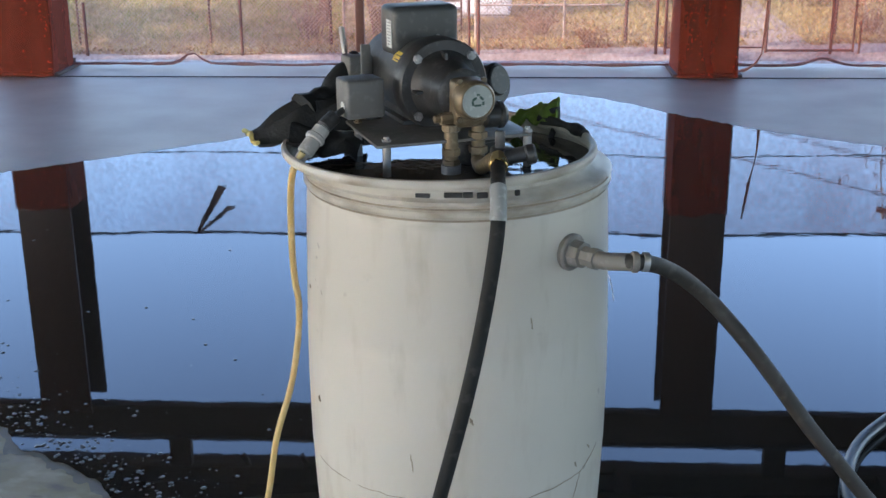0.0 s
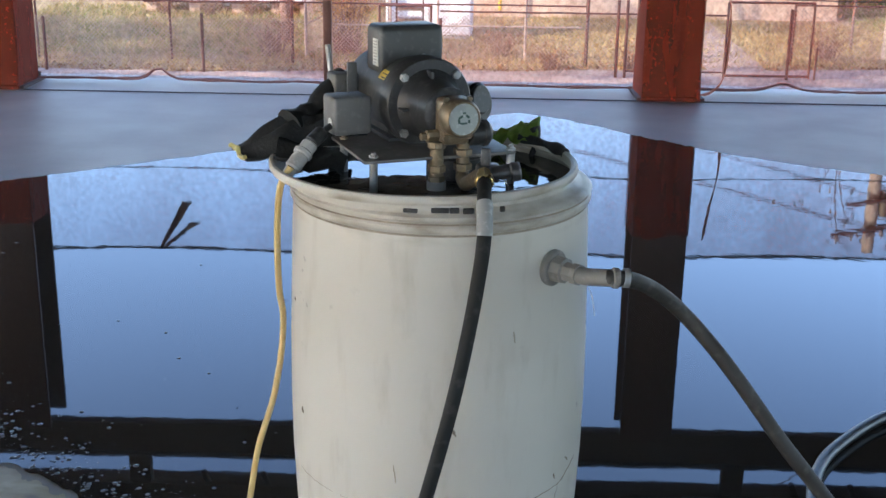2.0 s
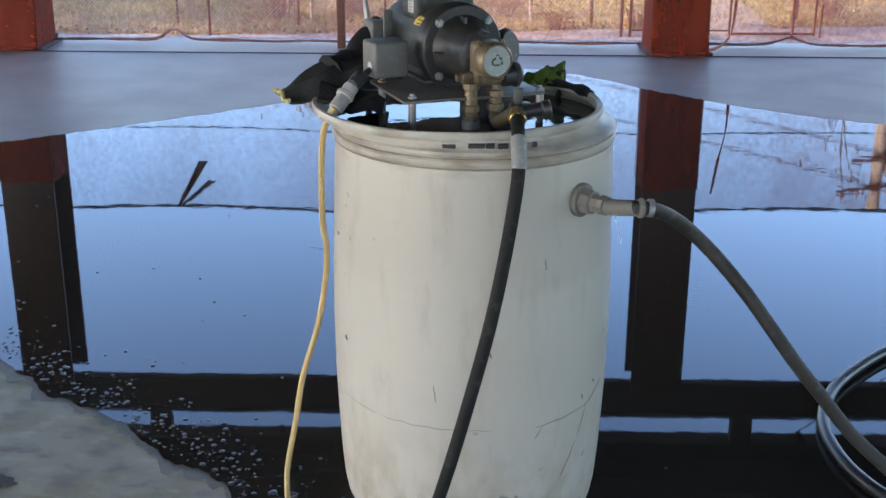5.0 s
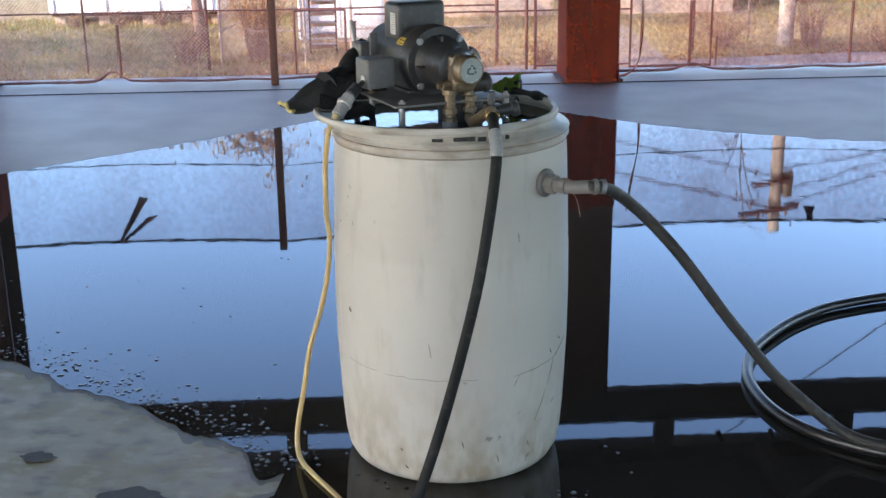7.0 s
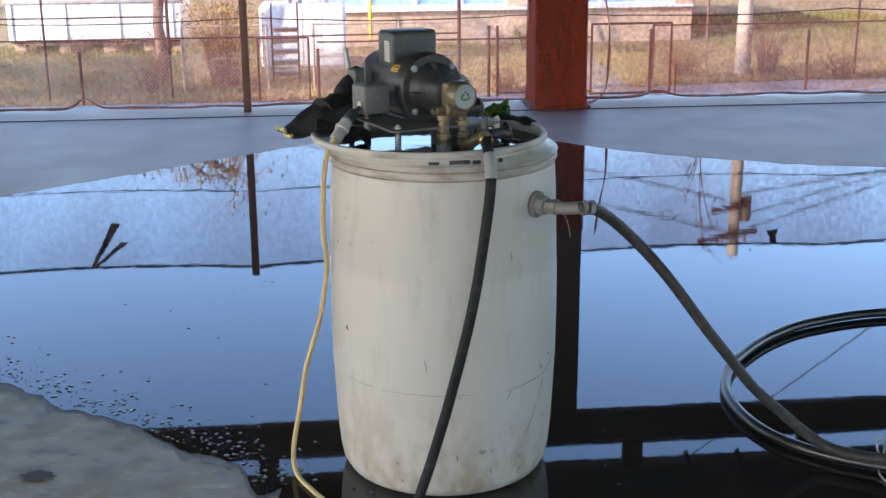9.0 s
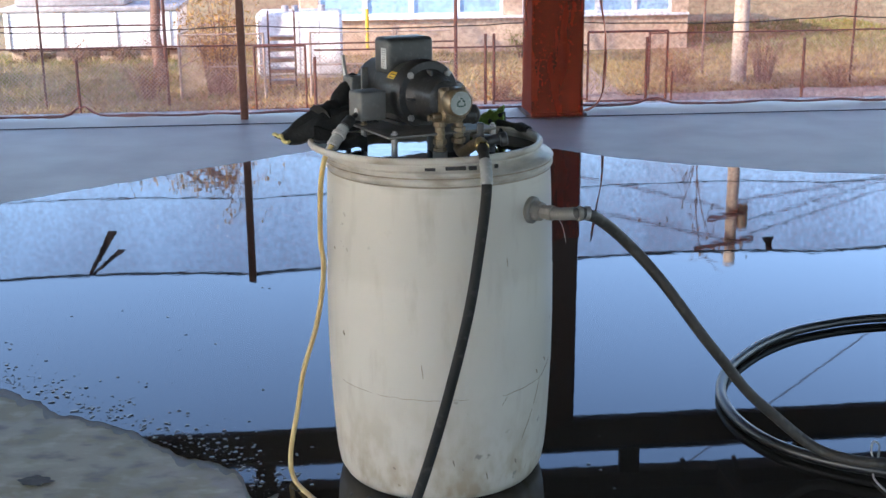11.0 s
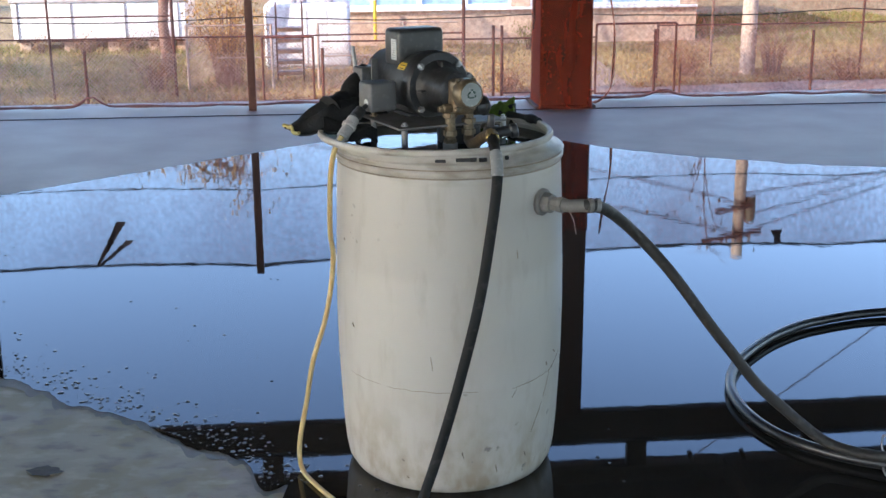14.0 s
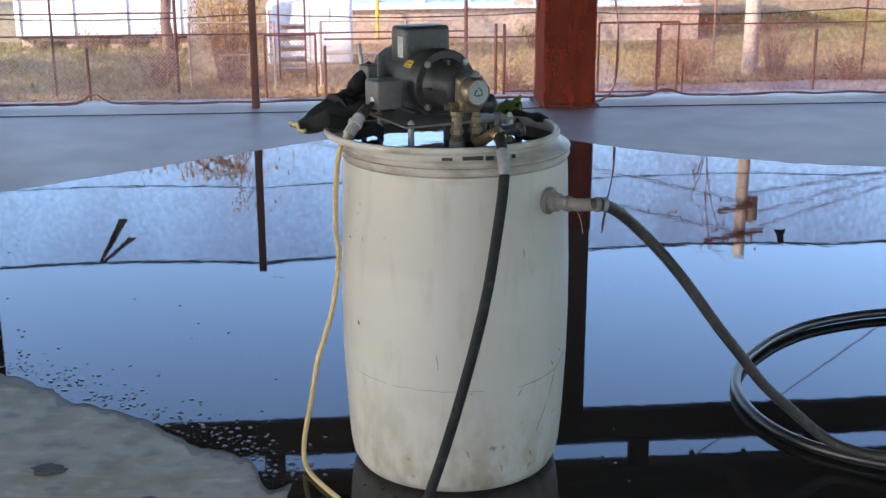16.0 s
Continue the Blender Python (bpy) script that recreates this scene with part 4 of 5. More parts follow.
bm = bmesh.new()
tube(bm, spline([E0 + Vector((0.02, -0.018, -0.01)), E0 + Vector((0.03, -0.02, -0.03)), E0 + Vector((0.037, -0.02, -0.065))], 5), 0.0008, 4)
part("loose_thread", bm, PLUG, outlet, "loose pale thread")

END = ELBOW[-1]
rh = thing("return_hose", None, "dusty black hose arching from the drum to the floor", "hose")
bm = bmesh.new()
tube(bm, spline([END - Vector((0.012, 0, 0)), END, (0.372, -0.155, 0.707), (0.408, -0.095, 0.672), (0.451, -0.055, 0.627), (0.500, -0.050, 0.577), (0.562, -0.055, 0.506), (0.655, -0.045, 0.381), (0.716, -0.025, 0.302), (0.785, 0.0, 0.213), (0.862, 0.012, 0.140), (0.935, 0.015, 0.078), (0.985, 0.005, 0.050), (1.05, -0.03, 0.044), (1.12, -0.05, 0.046), (1.30, -0.05, 0.046), (1.7, -0.07, 0.046)], 10), 0.0140, 14)
part("tube", bm, RUBBER_GREY, rh)

coil = thing("coiled_hose", None, "wet black hose lying in a loose loop in the puddle", "hose")
bm = bmesh.new()
tube(bm, spline([(1.770, -0.135, 0.020), (1.320, -0.095, 0.020), (1.120, -0.040, 0.020), (0.995, 0.015, 0.020), (0.890, 0.105, 0.020), (0.820, 0.245, 0.020), (0.795, 0.425, 0.020), (0.830, 0.605, 0.020), (0.905, 0.755, 0.021), (1.020, 0.915, 0.021), (1.175, 1.050, 0.021), (1.440, 1.165, 0.021), (1.820, 1.185, 0.021), (2.220, 1.015, 0.021)], 12), 0.0152, 14)
part("outer_loop", bm, RUBBER_WET, coil)
bm = bmesh.new()
tube(bm, spline([(1.12, -0.04, 0.035), (1.10, -0.03, 0.060), (1.115, 0.02, 0.072), (1.14, 0.05, 0.050), (1.125, 0.0, 0.035), (1.10, -0.06, 0.012), (1.115, -0.16, 0.008), (1.09, -0.24, 0.007)], 6), 0.0028, 6)
part("tie_wire", bm, PLUG, coil, "pale tie wire knotted round the hoses")

# ---- yellow cord ----
cord = thing("extension_cord", None, "yellow extension cord hanging from the drum to the floor", "cord")
PTS = [(-0.234, -0.160, 0.872), (-0.252, -0.165, 0.838), (-0.266, -0.145, 0.775), (-0.273, -0.130, 0.69), (-0.276, -0.115, 0.62), (-0.272, -0.110, 0.57), (-0.280, -0.105, 0.49), (-0.300, -0.10, 0.395), (-0.333, -0.10, 0.288), (-0.353, -0.10, 0.18), (-0.372, -0.105, 0.080), (-0.372, -0.120, 0.028), (-0.352, -0.165, 0.012), (-0.305, -0.235, 0.0105), (-0.215, -0.355, 0.0105), (-0.05, -0.60, 0.0105), (0.05, -1.0, 0.0105)]
bm = bmesh.new()
tube(bm, spline(PTS, 9), 0.0062, 10)
part("cable", bm, CORD, cord)
bm = bmesh.new()
rod(bm, (-0.236, -0.150, 0.866), (-0.212, -0.110, 0.905), 0.0145, 14, 0.003)
rod(bm, (-0.224, -0.130, 0.886), (-0.220, -0.123, 0.893), 0.0178, 14, 0.002)
rod(bm, (-0.243, -0.162, 0.854), (-0.236, -0.150, 0.868), 0.0105, 12, 0.002)
part("plug", bm, PLUG, cord, "worn grey-white cable plug")
bm = bmesh.new()
rod(bm, (-0.212, -0.110, 0.905), (-0.198, -0.085, 0.921), 0.0135, 12, 0.002)
tube(bm, spline([(-0.199, -0.087, 0.919), (-0.188, -0.065, 0.928), (-0.18, -0.045, 0.922), (-0.178, -0.035, 0.912)], 6), 0.006, 8)
part("connector", bm, BLACK_IRON, cord, "black cable connector")

# ---- cloths on the rim ----
bm = bmesh.new()


def rag_point(u, v):
    p = Vector((-0.385, -0.02, 0.862)).lerp(Vector((-0.195, 0.10, 0.935)), u)
    side = Vector((0.10, -0.12, -0.015))
    w = 0.50 + 0.7 * u - 0.45 * u * u
    q = p + side * (v - 0.35) * w
    q.z += 0.030 * math.sin(math.pi * min(1, u * 1.1)) * (1 - (2 * v - 1) ** 2) + 0.016 * noise.noise((u * 5, v * 5, 1)) - 0.035 * (v > 0.85) * u
    return q


sheet(bm, rag_point, 20, 12)
thicken(bm, 0.006)
rag = tagged(thing("black_rag"), "black cloth with a yellow edge draped over the drum's rim", "cloth")
part("fabric", bm, CLOTH_BLACK, rag)
bm = bmesh.new()
tube(bm, spline([rag_point(0.0, v / 8) + Vector((-0.002, 0, 0.002 + 0.004 * math.sin(v * 0.8))) for v in range(9)], 4), 0.0045, 6)
part("yellow_edge", bm, PIPING, rag, "yellow stitched edge")
bm = bmesh.new()
tube(bm, spline([(-0.29, 0.02, 0.905), (-0.262, 0.06, 0.925), (-0.238, 0.10, 0.96), (-0.215, 0.13, 0.99)], 6), lambda t: 0.030 - 0.012 * t, 10, 0.5)
part("twisted_end", bm, CLOTH_BLACK, rag)
bm = bmesh.new()
sheet(bm, lambda u, v: Vector((-0.290 + 0.13 * u - 0.02 * v, -0.085 + 0.14 * v, 0.872 - 0.030 * u + 0.020 * math.sin(3.0 * v) + 0.020 * noise.noise((u * 3, v * 4, 6)))), 10, 10)
thicken(bm, 0.005)
part("fold", bm, CLOTH_BLACK, rag)

glove = tagged(thing("green_cloth"), "bright green and black cloth bundle lying on the drum's rim", "cloth")
bm = bmesh.new()
sheet(bm, lambda u, v: Vector((0.068 + 0.088 * u, 0.218 + 0.055 * v + 0.012 * math.sin(u * 5), 0.850 + 0.012 * u + (0.012 + 0.020 * u) * (1 - (2 * v - 1) ** 2) + 0.012 * v * u + 0.014 * noise.noise((u * 5, v * 5, 9)))), 16, 14)
thicken(bm, 0.006)
part("fabric", bm, CLOTH_GREEN, glove)
bm = bmesh.new()
tube(bm, spline([(0.150, 0.228, 0.884), (0.156, 0.222, 0.866), (0.154, 0.212, 0.850), (0.146, 0.205, 0.828)], 5), lambda t: 0.010 - 0.005 * t, 8, 0.6)
part("dark_fold", bm, CLOTH_BLACK, glove)
# dark tube added for the dark inner edge of the cut rim, not cloth
bm = bmesh.new()
tube(bm, spline([on_wall(24 + 4 * k, 0.855, -0.006) + Vector((-RIM_SHIFT, 0, 0.006)) for k in range(9)], 4), lambda t: 0.010 + 0.003 * math.sin(t * 9), 10, 0.3)
part("rim_inner_edge", bm, CLOTH_BLACK, glove, "dark band standing in for the rim's inner edge")

# ---- outside: ground, fences ----
bm = bmesh.new()
N = 60
sheet(bm, lambda u, v: Vector(((u - 0.5) * 2 * 700 * abs(u - 0.5) ** 0.8 * 1.2, 20 + (v - 0.5) * 2 * 700 * abs(v - 0.5) ** 0.8 * 1.2, OUT_Z)), N, N)
solo("ground", bm, GRASS, "dry yellowish grass strewn with fallen leaves", "ground", kind="structure", smooth=False)
bm = bmesh.new()


def kerb_line(u):
    """How far the pavement reaches from the fence, along it."""
    return 0.10 + 0.095 * max(0.0, min(16.0, u + 9.5)) + 0.16 * noise.noise((u * 0.75, 3, 0)) + 0.08 * noise.noise((u * 3.7, 8, 0))


sheet(bm, lambda u, v: EXT @ Vector((-40 + 80 * u, -17 + (17 + kerb_line(-40 + 80 * u)) * v, 0.02)), 400, 1)
solo("pavement", bm, PAVE, "pale sunlit concrete pavement outside the slab", "pavement", kind="structure", smooth=False)
bm = bmesh.new()
box(bm, (1.25, 9.0, 0.05), EXT @ pose(1.55, 4.9, 0.016, 0, 0, -4), 0.01)
solo("walkway", bm, PAVE, "pale concrete walkway leading to the brick building", "walkway", kind="structure")


def chain_link(u0, u1, h, pitch=0.082, r=0.0025):
    """Wires slanting both ways between two posts."""
    bm = bmesh.new()
    for sgn in (1, -1):
        k = 0
        while True:
            a = u0 - h + k * pitch if sgn > 0 else u0 + k * pitch
            if a > (u1 if sgn > 0 else u1 + h):
                break
            lo, hi = (0.0, h)
            x0, x1 = a, a + sgn * h
            if sgn > 0:
                if x0 < u0:
                    lo = u0 - x0
                if x1 > u1:
                    hi = h - (x1 - u1)
            else:
                if x0 > u1:
                    lo = x0 - u1
                if x1 < u0:
                    hi = h - (u0 - x1)
            if hi - lo > 0.03:
                pa, pb = Vector((a + sgn * lo, 0.004 * sgn, lo)), Vector((a + sgn * hi, 0.004 * sgn, hi))
                d = Vector((0, r, 0)), Vector((r, 0, -r * sgn)) , Vector((-r, -r, r * sgn))
                va = [bm.verts.new(pa + q) for q in d]
                vb = [bm.verts.new(pb + q) for q in d]
                for j in range(3):
                    bm.faces.new((va[j], va[(j + 1) % 3], vb[(j + 1) % 3], vb[j]))
            k += 1
    bmesh.ops.translate(bm, vec=(0, 0, 0.05), verts=bm.verts[:])
    return bm


def fence(label, v, posts, runs, rails, group):
    f = thing("chain_link_fence", EXT @ pose(0, v, 0), label, "fence", group)
    for u, h, r in posts:
        bm = bmesh.new()
        rod(bm, (u, 0, 0), (u + 0.02 * noise.noise((u, h, 0)), 0, h), r, 10, 0.006)
        part("post", bm, STEEL_BROWN, f)
    for u0, u1, z in rails:
        bm = bmesh.new()
        tube(bm, [(u0 + (u1 - u0) * k / 12, 0, z + 0.012 * noise.noise((u0 + k, z, 0))) for k in range(13)], 0.018, 8)
        part("rail", bm, STEEL_BROWN, f)
    for u0, u1, h in runs:
        part("wire_mesh", chain_link(u0, u1, h), GALV, f, "galvanised chain-link mesh", smooth=False)
    return f


fence("low rusty-brown chain-link fence along the pavement", 0.0,
      [(-16.0, 1.08, 0.032), (-12.8, 1.08, 0.032), (-9.67, 1.18, 0.032), (-4.95, 1.15, 0.035), (-1.42, 1.55, 0.032), (-1.24, 1.55, 0.032), (2.02, 1.42, 0.032), (5.48, 1.34, 0.032), (9.0, 1.15, 0.032), (2.58, 0.68, 0.022)],
      [(-16.0, -6.25, 1.05), (-4.95, -1.42, 1.15), (-1.24, 0.75, 1.25), (2.6, 9.0, 1.25)], [(-4.95, 0.75, 1.28), (-1.24, 0.75, 0.15)], "fences")
fence("tall brown chain-link fence behind the pavement", 1.45,
      [(-10.6, 2.3, 0.026), (-8.05, 2.3, 0.035), (-13.4, 2.3, 0.026), (-1.85, 2.4, 0.04)], [(-13.4, -8.05, 1.9)], [(-15.0, -1.85, 1.26), (-15.0, -8.05, 1.72)], "fences")
fence("thin brown rail fence on the lawn", 2.13, [(7.57, 2.3, 0.03), (11.2, 2.3, 0.03), (14.6, 2.3, 0.03), (2.7, 1.3, 0.03)], [(2.7, 14.6, 1.22)], [(2.7, 14.6, 1.27)], "fences")
f4 = fence("grey galvanised enclosure fence", 2.05, [(-7.83, 1.46, 0.03), (-6.0, 1.46, 0.03), (-5.0, 1.46, 0.03), (-3.1, 1.46, 0.03)], [(-7.83, -6.0, 1.4), (-5.0, -3.1, 1.4)], [(-7.83, -6.0, 1.44), (-7.2, -6.0, 0.74), (-5.0, -1.9, 1.44), (-5.0, -1.9, 0.74)], "fences")
bm = bmesh.new()
for z in (1.44, 0.74):
    rod(bm, (-7.83, 0, z), (-7.25, 3.4, z), 0.018, 8)
rod(bm, (-7.25, 3.4, 0), (-7.25, 3.4, 1.46), 0.03, 8)
part("side_rail", bm, GALV, f4)
mesh_side = chain_link(0, 3.45, 1.4)
bmesh.ops.transform(mesh_side, matrix=pose(-7.83, 0, 0, 0, 0, 80.3), verts=mesh_side.verts[:])
part("wire_mesh", mesh_side, GALV, f4, "galvanised chain-link mesh", smooth=False)
for o in f4.children:
    o.data.materials[0] = GALV


def gate(name, u0, u1, v, h, z0, label):
    g = thing(name, EXT @ pose(0, v, 0), label, "gate", "gates")
    for n, a, b in (("stile", (u0, 0, z0), (u0, 0, h)), ("stile", (u1, 0, z0), (u1, 0, h)), ("top_bar", (u0, 0, h), (u1, 0, h)), ("bottom_bar", (u0, 0, z0 + 0.04), (u1, 0, z0 + 0.04))):
        bm = bmesh.new()
        rod(bm, a, b, 0.025, 10, 0.004)
        part(n, bm, STEEL_BROWN, g)
    part("wire_mesh", chain_link(u0, u1, h - 0.1), GALV, g, smooth=False)
    bm = bmesh.new()
    box(bm, (0.05, 0.06, 0.10), pose(u1, 0, 0.75), 0.006)
    part("latch", bm, STEEL_BROWN, g)


gate("fence_gate", -6.16, -5.13, 0.15, 1.37, 0.03, "brown tubular chain-link gate, closed")
gate("fence_gate", 0.75, 2.46, 0.0, 1.54, 0.05, "wide brown chain-link gate, closed")

# ---- outside: buildings ----
trailer = thing("white_trailer", EXT @ pose(-10.85, 9.8, 0, 0, 0, -2), "long white sunlit trailer body on brick piers", "trailer")
bm = bmesh.new()
box(bm, (4.7, 2.4, 1.02), pose(0, 1.2, 0.86), 0.03)
part("body", bm, WHITE_PAINT, trailer)
bm = bmesh.new()
box(bm, (4.8, 2.5, 0.12), pose(0, 1.2, 1.43), 0.02)
part("roof_edge", bm, GREY_TRIM, trailer, "grey roof edge")
bm = bmesh.new()
box(bm, (4.6, 2.2, 0.06), pose(0, 1.2, 0.32), 0.01)
part("chassis", bm, STEEL_BROWN, trailer)
for x in (-2.1, -0.9, 0.3, 1.4, 2.2):
    bm = bmesh.new()
    box(bm, (0.3, 0.4, 0.29), pose(x, 0.4, 0.145), 0.01)
    part("pier", bm, BRICK, trailer)
for k in range(4):
    bm = bmesh.new()
    rod(bm, (-2.2 + 1.45 * k, -0.02, 0.36), (-2.2 + 1.45 * k, -0.02, 1.36), 0.018, 8)
    part("batten", bm, GREY_TRIM, trailer)
bm = bmesh.new()
box(bm, (3.0, 2.0, 0.9), pose(-0.6, 1.4, 1.94), 0.08)
part("upper_box", bm, GREY_TRIM, trailer, "grey upper housing")

tank = thing("white_cabinet", EXT @ pose(-5.2, 5.4, 0, 0, 0, -3), "weathered white metal equipment cabinet with a rounded top", "cabinet")
bm = bmesh.new()
box(bm, (2.1, 1.3, 1.55), pose(0, 0.65, 0.83), 0.10, 4)
part("body", bm, WHITE_METAL, tank)
bm = bmesh.new()
box(bm, (2.0, 1.2, 0.06), pose(0, 0.65, 0.03), 0.01)
part("plinth", bm, GREY_TRIM, tank)
for x in (-0.98, 0.0, 0.5):
    bm = bmesh.new()
    box(bm, (0.02, 0.012, 1.3), pose(x, -0.004, 0.8), 0.003)
    part("seam", bm, GREY_TRIM, tank)
for x in (-0.35, -0.1, 0.55):
    bm = bmesh.new()
    cyl(bm, 0.09, 0.16, pose(x, 0.5, 1.59), 14, 0.02)
    part("vent_cap", bm, GREY_TRIM, tank)
bm = bmesh.new()
box(bm, (0.5, 0.02, 0.7), pose(0.75, -0.012, 0.75), 0.004)
part("door_panel", bm, WHITE_PAINT, tank)

ladder = thing("step_ladder", EXT @ pose(-5.62, 3.5, 0), "grey metal access steps with handrails", "ladder")
for x in (-0.30, 0.30):
    bm = bmesh.new()
    tube(bm, spline([(x, 0, 0), (x, 0.05, 0.9), (x, 0.12, 1.62), (x, 0.32, 1.76), (x, 0.6, 1.74)], 6), 0.022, 8)
    part("handrail", bm, STEEL_BROWN, ladder)
for k in range(5):
    bm = bmesh.new()
    box(bm, (0.58, 0.20, 0.035), pose(0, 0.08 + 0.12 * k, 0.22 + 0.24 * k), 0.006)
    part("tread", bm, GREY_TRIM, ladder)
    bm = bmesh.new()
    box(bm, (0.58, 0.015, 0.10), pose(0, 0.175 + 0.12 * k, 0.155 + 0.24 * k), 0.003)
    part("riser", bm, BRICK, ladder)

house = thing("brick_building", EXT @ pose(0.1, 10.1, 0.22), "tan brick building with blue-blinded windows", "building")
X0, X1 = -5.2, 6.14
bm = bmesh.new()
box(bm, (X1 - X0, 7.9, 1.06), pose((X0 + X1) / 2, 4.05, 0.23))
box(bm, (X1 - X0, 7.9, 1.0), pose((X0 + X1) / 2, 4.05, 2.9))
box(bm, (0.5, 0.3, 1.64), pose(X1 - 0.25, 0.25, 1.58))
box(bm, (0.5, 0.3, 1.64), pose(X0 + 0.25, 0.25, 1.58))
box(bm, (0.55, 0.3, 1.64), pose(0.9, 0.25, 1.58))
box(bm, (X1 - X0 - 0.02, 0.2, 1.64), pose((X0 + X1) / 2, 6.0, 1.58))
for x in (X0 + 0.13, X1 - 0.13):
    box(bm, (0.25, 7.5, 1.64), pose(x, 4.15, 1.58))
part("wall", bm, MORTAR, house, "tan brick wall", smooth=False)
bm = bmesh.new()
box(bm, (X1 - X0 + 0.5, 8.5, 0.16), pose((X0 + X1) / 2, 4.05, 3.48), 0.02)
part("roof", bm, GREY_TRIM, house)
bm = bmesh.new()
box(bm, (X1 - X0, 0.16, 0.07), pose((X0 + X1) / 2, 0.06, 0.79), 0.01)
part("sill", bm, WHITE_PAINT, house, "white window sill")
for a, b in ((X0 + 0.5, 0.62), (1.18, X1 - 0.5)):
    n = 4
    w = (b - a) / n
    for k in range(n):
        win = tagged(new("window"), "white-framed window with a light blue blind")
        win.parent = house
        win.matrix_basis = pose(a + w * (k + 0.5), 0.16, 0)
        for nm, sx, sz, px, pz in (("frame_side", 0.07, 1.57, -w / 2 + 0.035, 1.6), ("frame_side", 0.07, 1.57, w / 2 - 0.035, 1.6), ("frame_top", w - 0.14, 0.07, 0, 2.35), ("frame_bottom", w - 0.14, 0.09, 0, 0.875)):
            bm = bmesh.new()
            box(bm, (sx, 0.08, sz), pose(px, 0, pz), 0.006)
            part(nm, bm, WHITE_PAINT, win)
        bm = bmesh.new()
        box(bm, (w - 0.14, 0.012, 1.43), pose(0, 0.03, 1.62))
        part("pane", bm, BLIND_BLUE, win, "light blue blind behind the pane")
bm = bmesh.new()
tube(bm, spline([(-3.35, -0.3, 0), (-3.35, -0.3, 0.4), (-3.35, -0.3, 0.8), (-3.35, -0.3, 1.1)], 5), 0.05, 8)
part("guard_post", bm, YELLOW_PAINT, house, "yellow guard post before the wall")

# ---- outside: pole, wires, trees, shrubs ----
pole = thing("utility_pole", EXT @ pose(5.20, 3.06, 0), "weathered wooden utility pole with a transformer can", "pole")
bm = bmesh.new()
tube(bm, [(0, 0, 0), (0.0, 0, 3), (0.03, 0, 6), (0.03, 0, 9.85)], lambda t: 0.19 - 0.05 * t, 14)
part("mast", bm, POLE_WOOD, pole)
bm = bmesh.new()
box(bm, (0.24, 0.24, 0.05), pose(0.03, 0, 9.87), 0.01)
part("pole_cap", bm, GREY_TRIM, pole)
bm = bmesh.new()
lathe(bm, [(0, 8.35), (0.11, 8.35), (0.13, 8.4), (0.13, 8.95), (0.11, 9.0), (0, 9.03)], pose(0.29, -0.05, 0), 18)
part("transformer_can", bm, surface("khaki_can", (0.13, 0.11, 0.07), (0.09, 0.075, 0.05), (0.2, 0.17, 0.12), 4.0, 30.0, 0.6), pole)
for z, l in ((9.3, 1.5), (8.6, 0.9)):
    bm = bmesh.new()
    box(bm, (l, 0.09, 0.11), pose(-0.2, -0.2, z, 0, 8, 0), 0.01)
    part("cross_arm", bm, STEEL_BROWN, pole)
for k in range(4):
    bm = bmesh.new()
    lathe(bm, [(0, 0), (0.04, 0), (0.05, 0.05), (0.03, 0.1), (0.045, 0.13), (0, 0.16)], pose(-0.8 + 0.35 * k, -0.2, 9.38 + 0.05 * (1.5 - k)), 10)
    part("insulator", bm, GREY_TRIM, pole)
for a, b in (((0.0, 0, 9.3), (30, 14, 7.4)), ((0.0, 0, 8.9), (30, 10, 6.6)), ((0.0, 0, 8.3), (32, 3, 7.0)), ((0.0, 0, 8.5), (-22, 12, 6.6)), ((0, 0, 9.3), (-30, 20, 7.2))):
    bm = bmesh.new()
    A, B = EXT @ (Vector((5.23, 3.06, 0)) + Vector(a)), EXT @ (Vector((5.23, 3.06, 0)) + Vector(b))
    tube(bm, [A.lerp(B, k / 24) - Vector((0, 0, 0.5 * 4 * (k / 24) * (1 - k / 24))) for k in range(25)], 0.022, 5)
    solo("overhead_wire", bm, ROPE, "thin dark overhead wire strung from the utility pole", "wire", "overhead wires")


bm = bmesh.new()
A, B = Vector((-6.0, 12.0, 12.9)), Vector((12.1, 12.0, -2.52))
tube(bm, [A.lerp(B, k / 30) - Vector((0, 0, 0.05 * 4 * (k / 30) * (1 - k / 30))) for k in range(31)], 0.009, 5)
solo("overhead_wire", bm, ROPE, "thin dark service wire sloping over the yard", "wire", "overhead wires")


def leaf_cloud(bm, centres, count, spread, size, seed):
    g = random.Random(seed)
    for k in range(count):
        c = Vector(g.choice(centres)) + Vector((g.gauss(0, spread), g.gauss(0, spread), g.gauss(0, spread * 0.8)))
        s = size * g.uniform(0.6, 1.4)
        r = Euler((g.uniform(0, 6.3), g.uniform(0, 6.3), g.uniform(0, 6.3))).to_matrix()
        q = [bm.verts.new(c + r @ Vector(w)) for w in ((-s, 0, 0), (0, -s * 0.5, s * 0.12), (s, 0, 0), (0, s * 0.5, s * 0.12))]
        bm.faces.new(q)


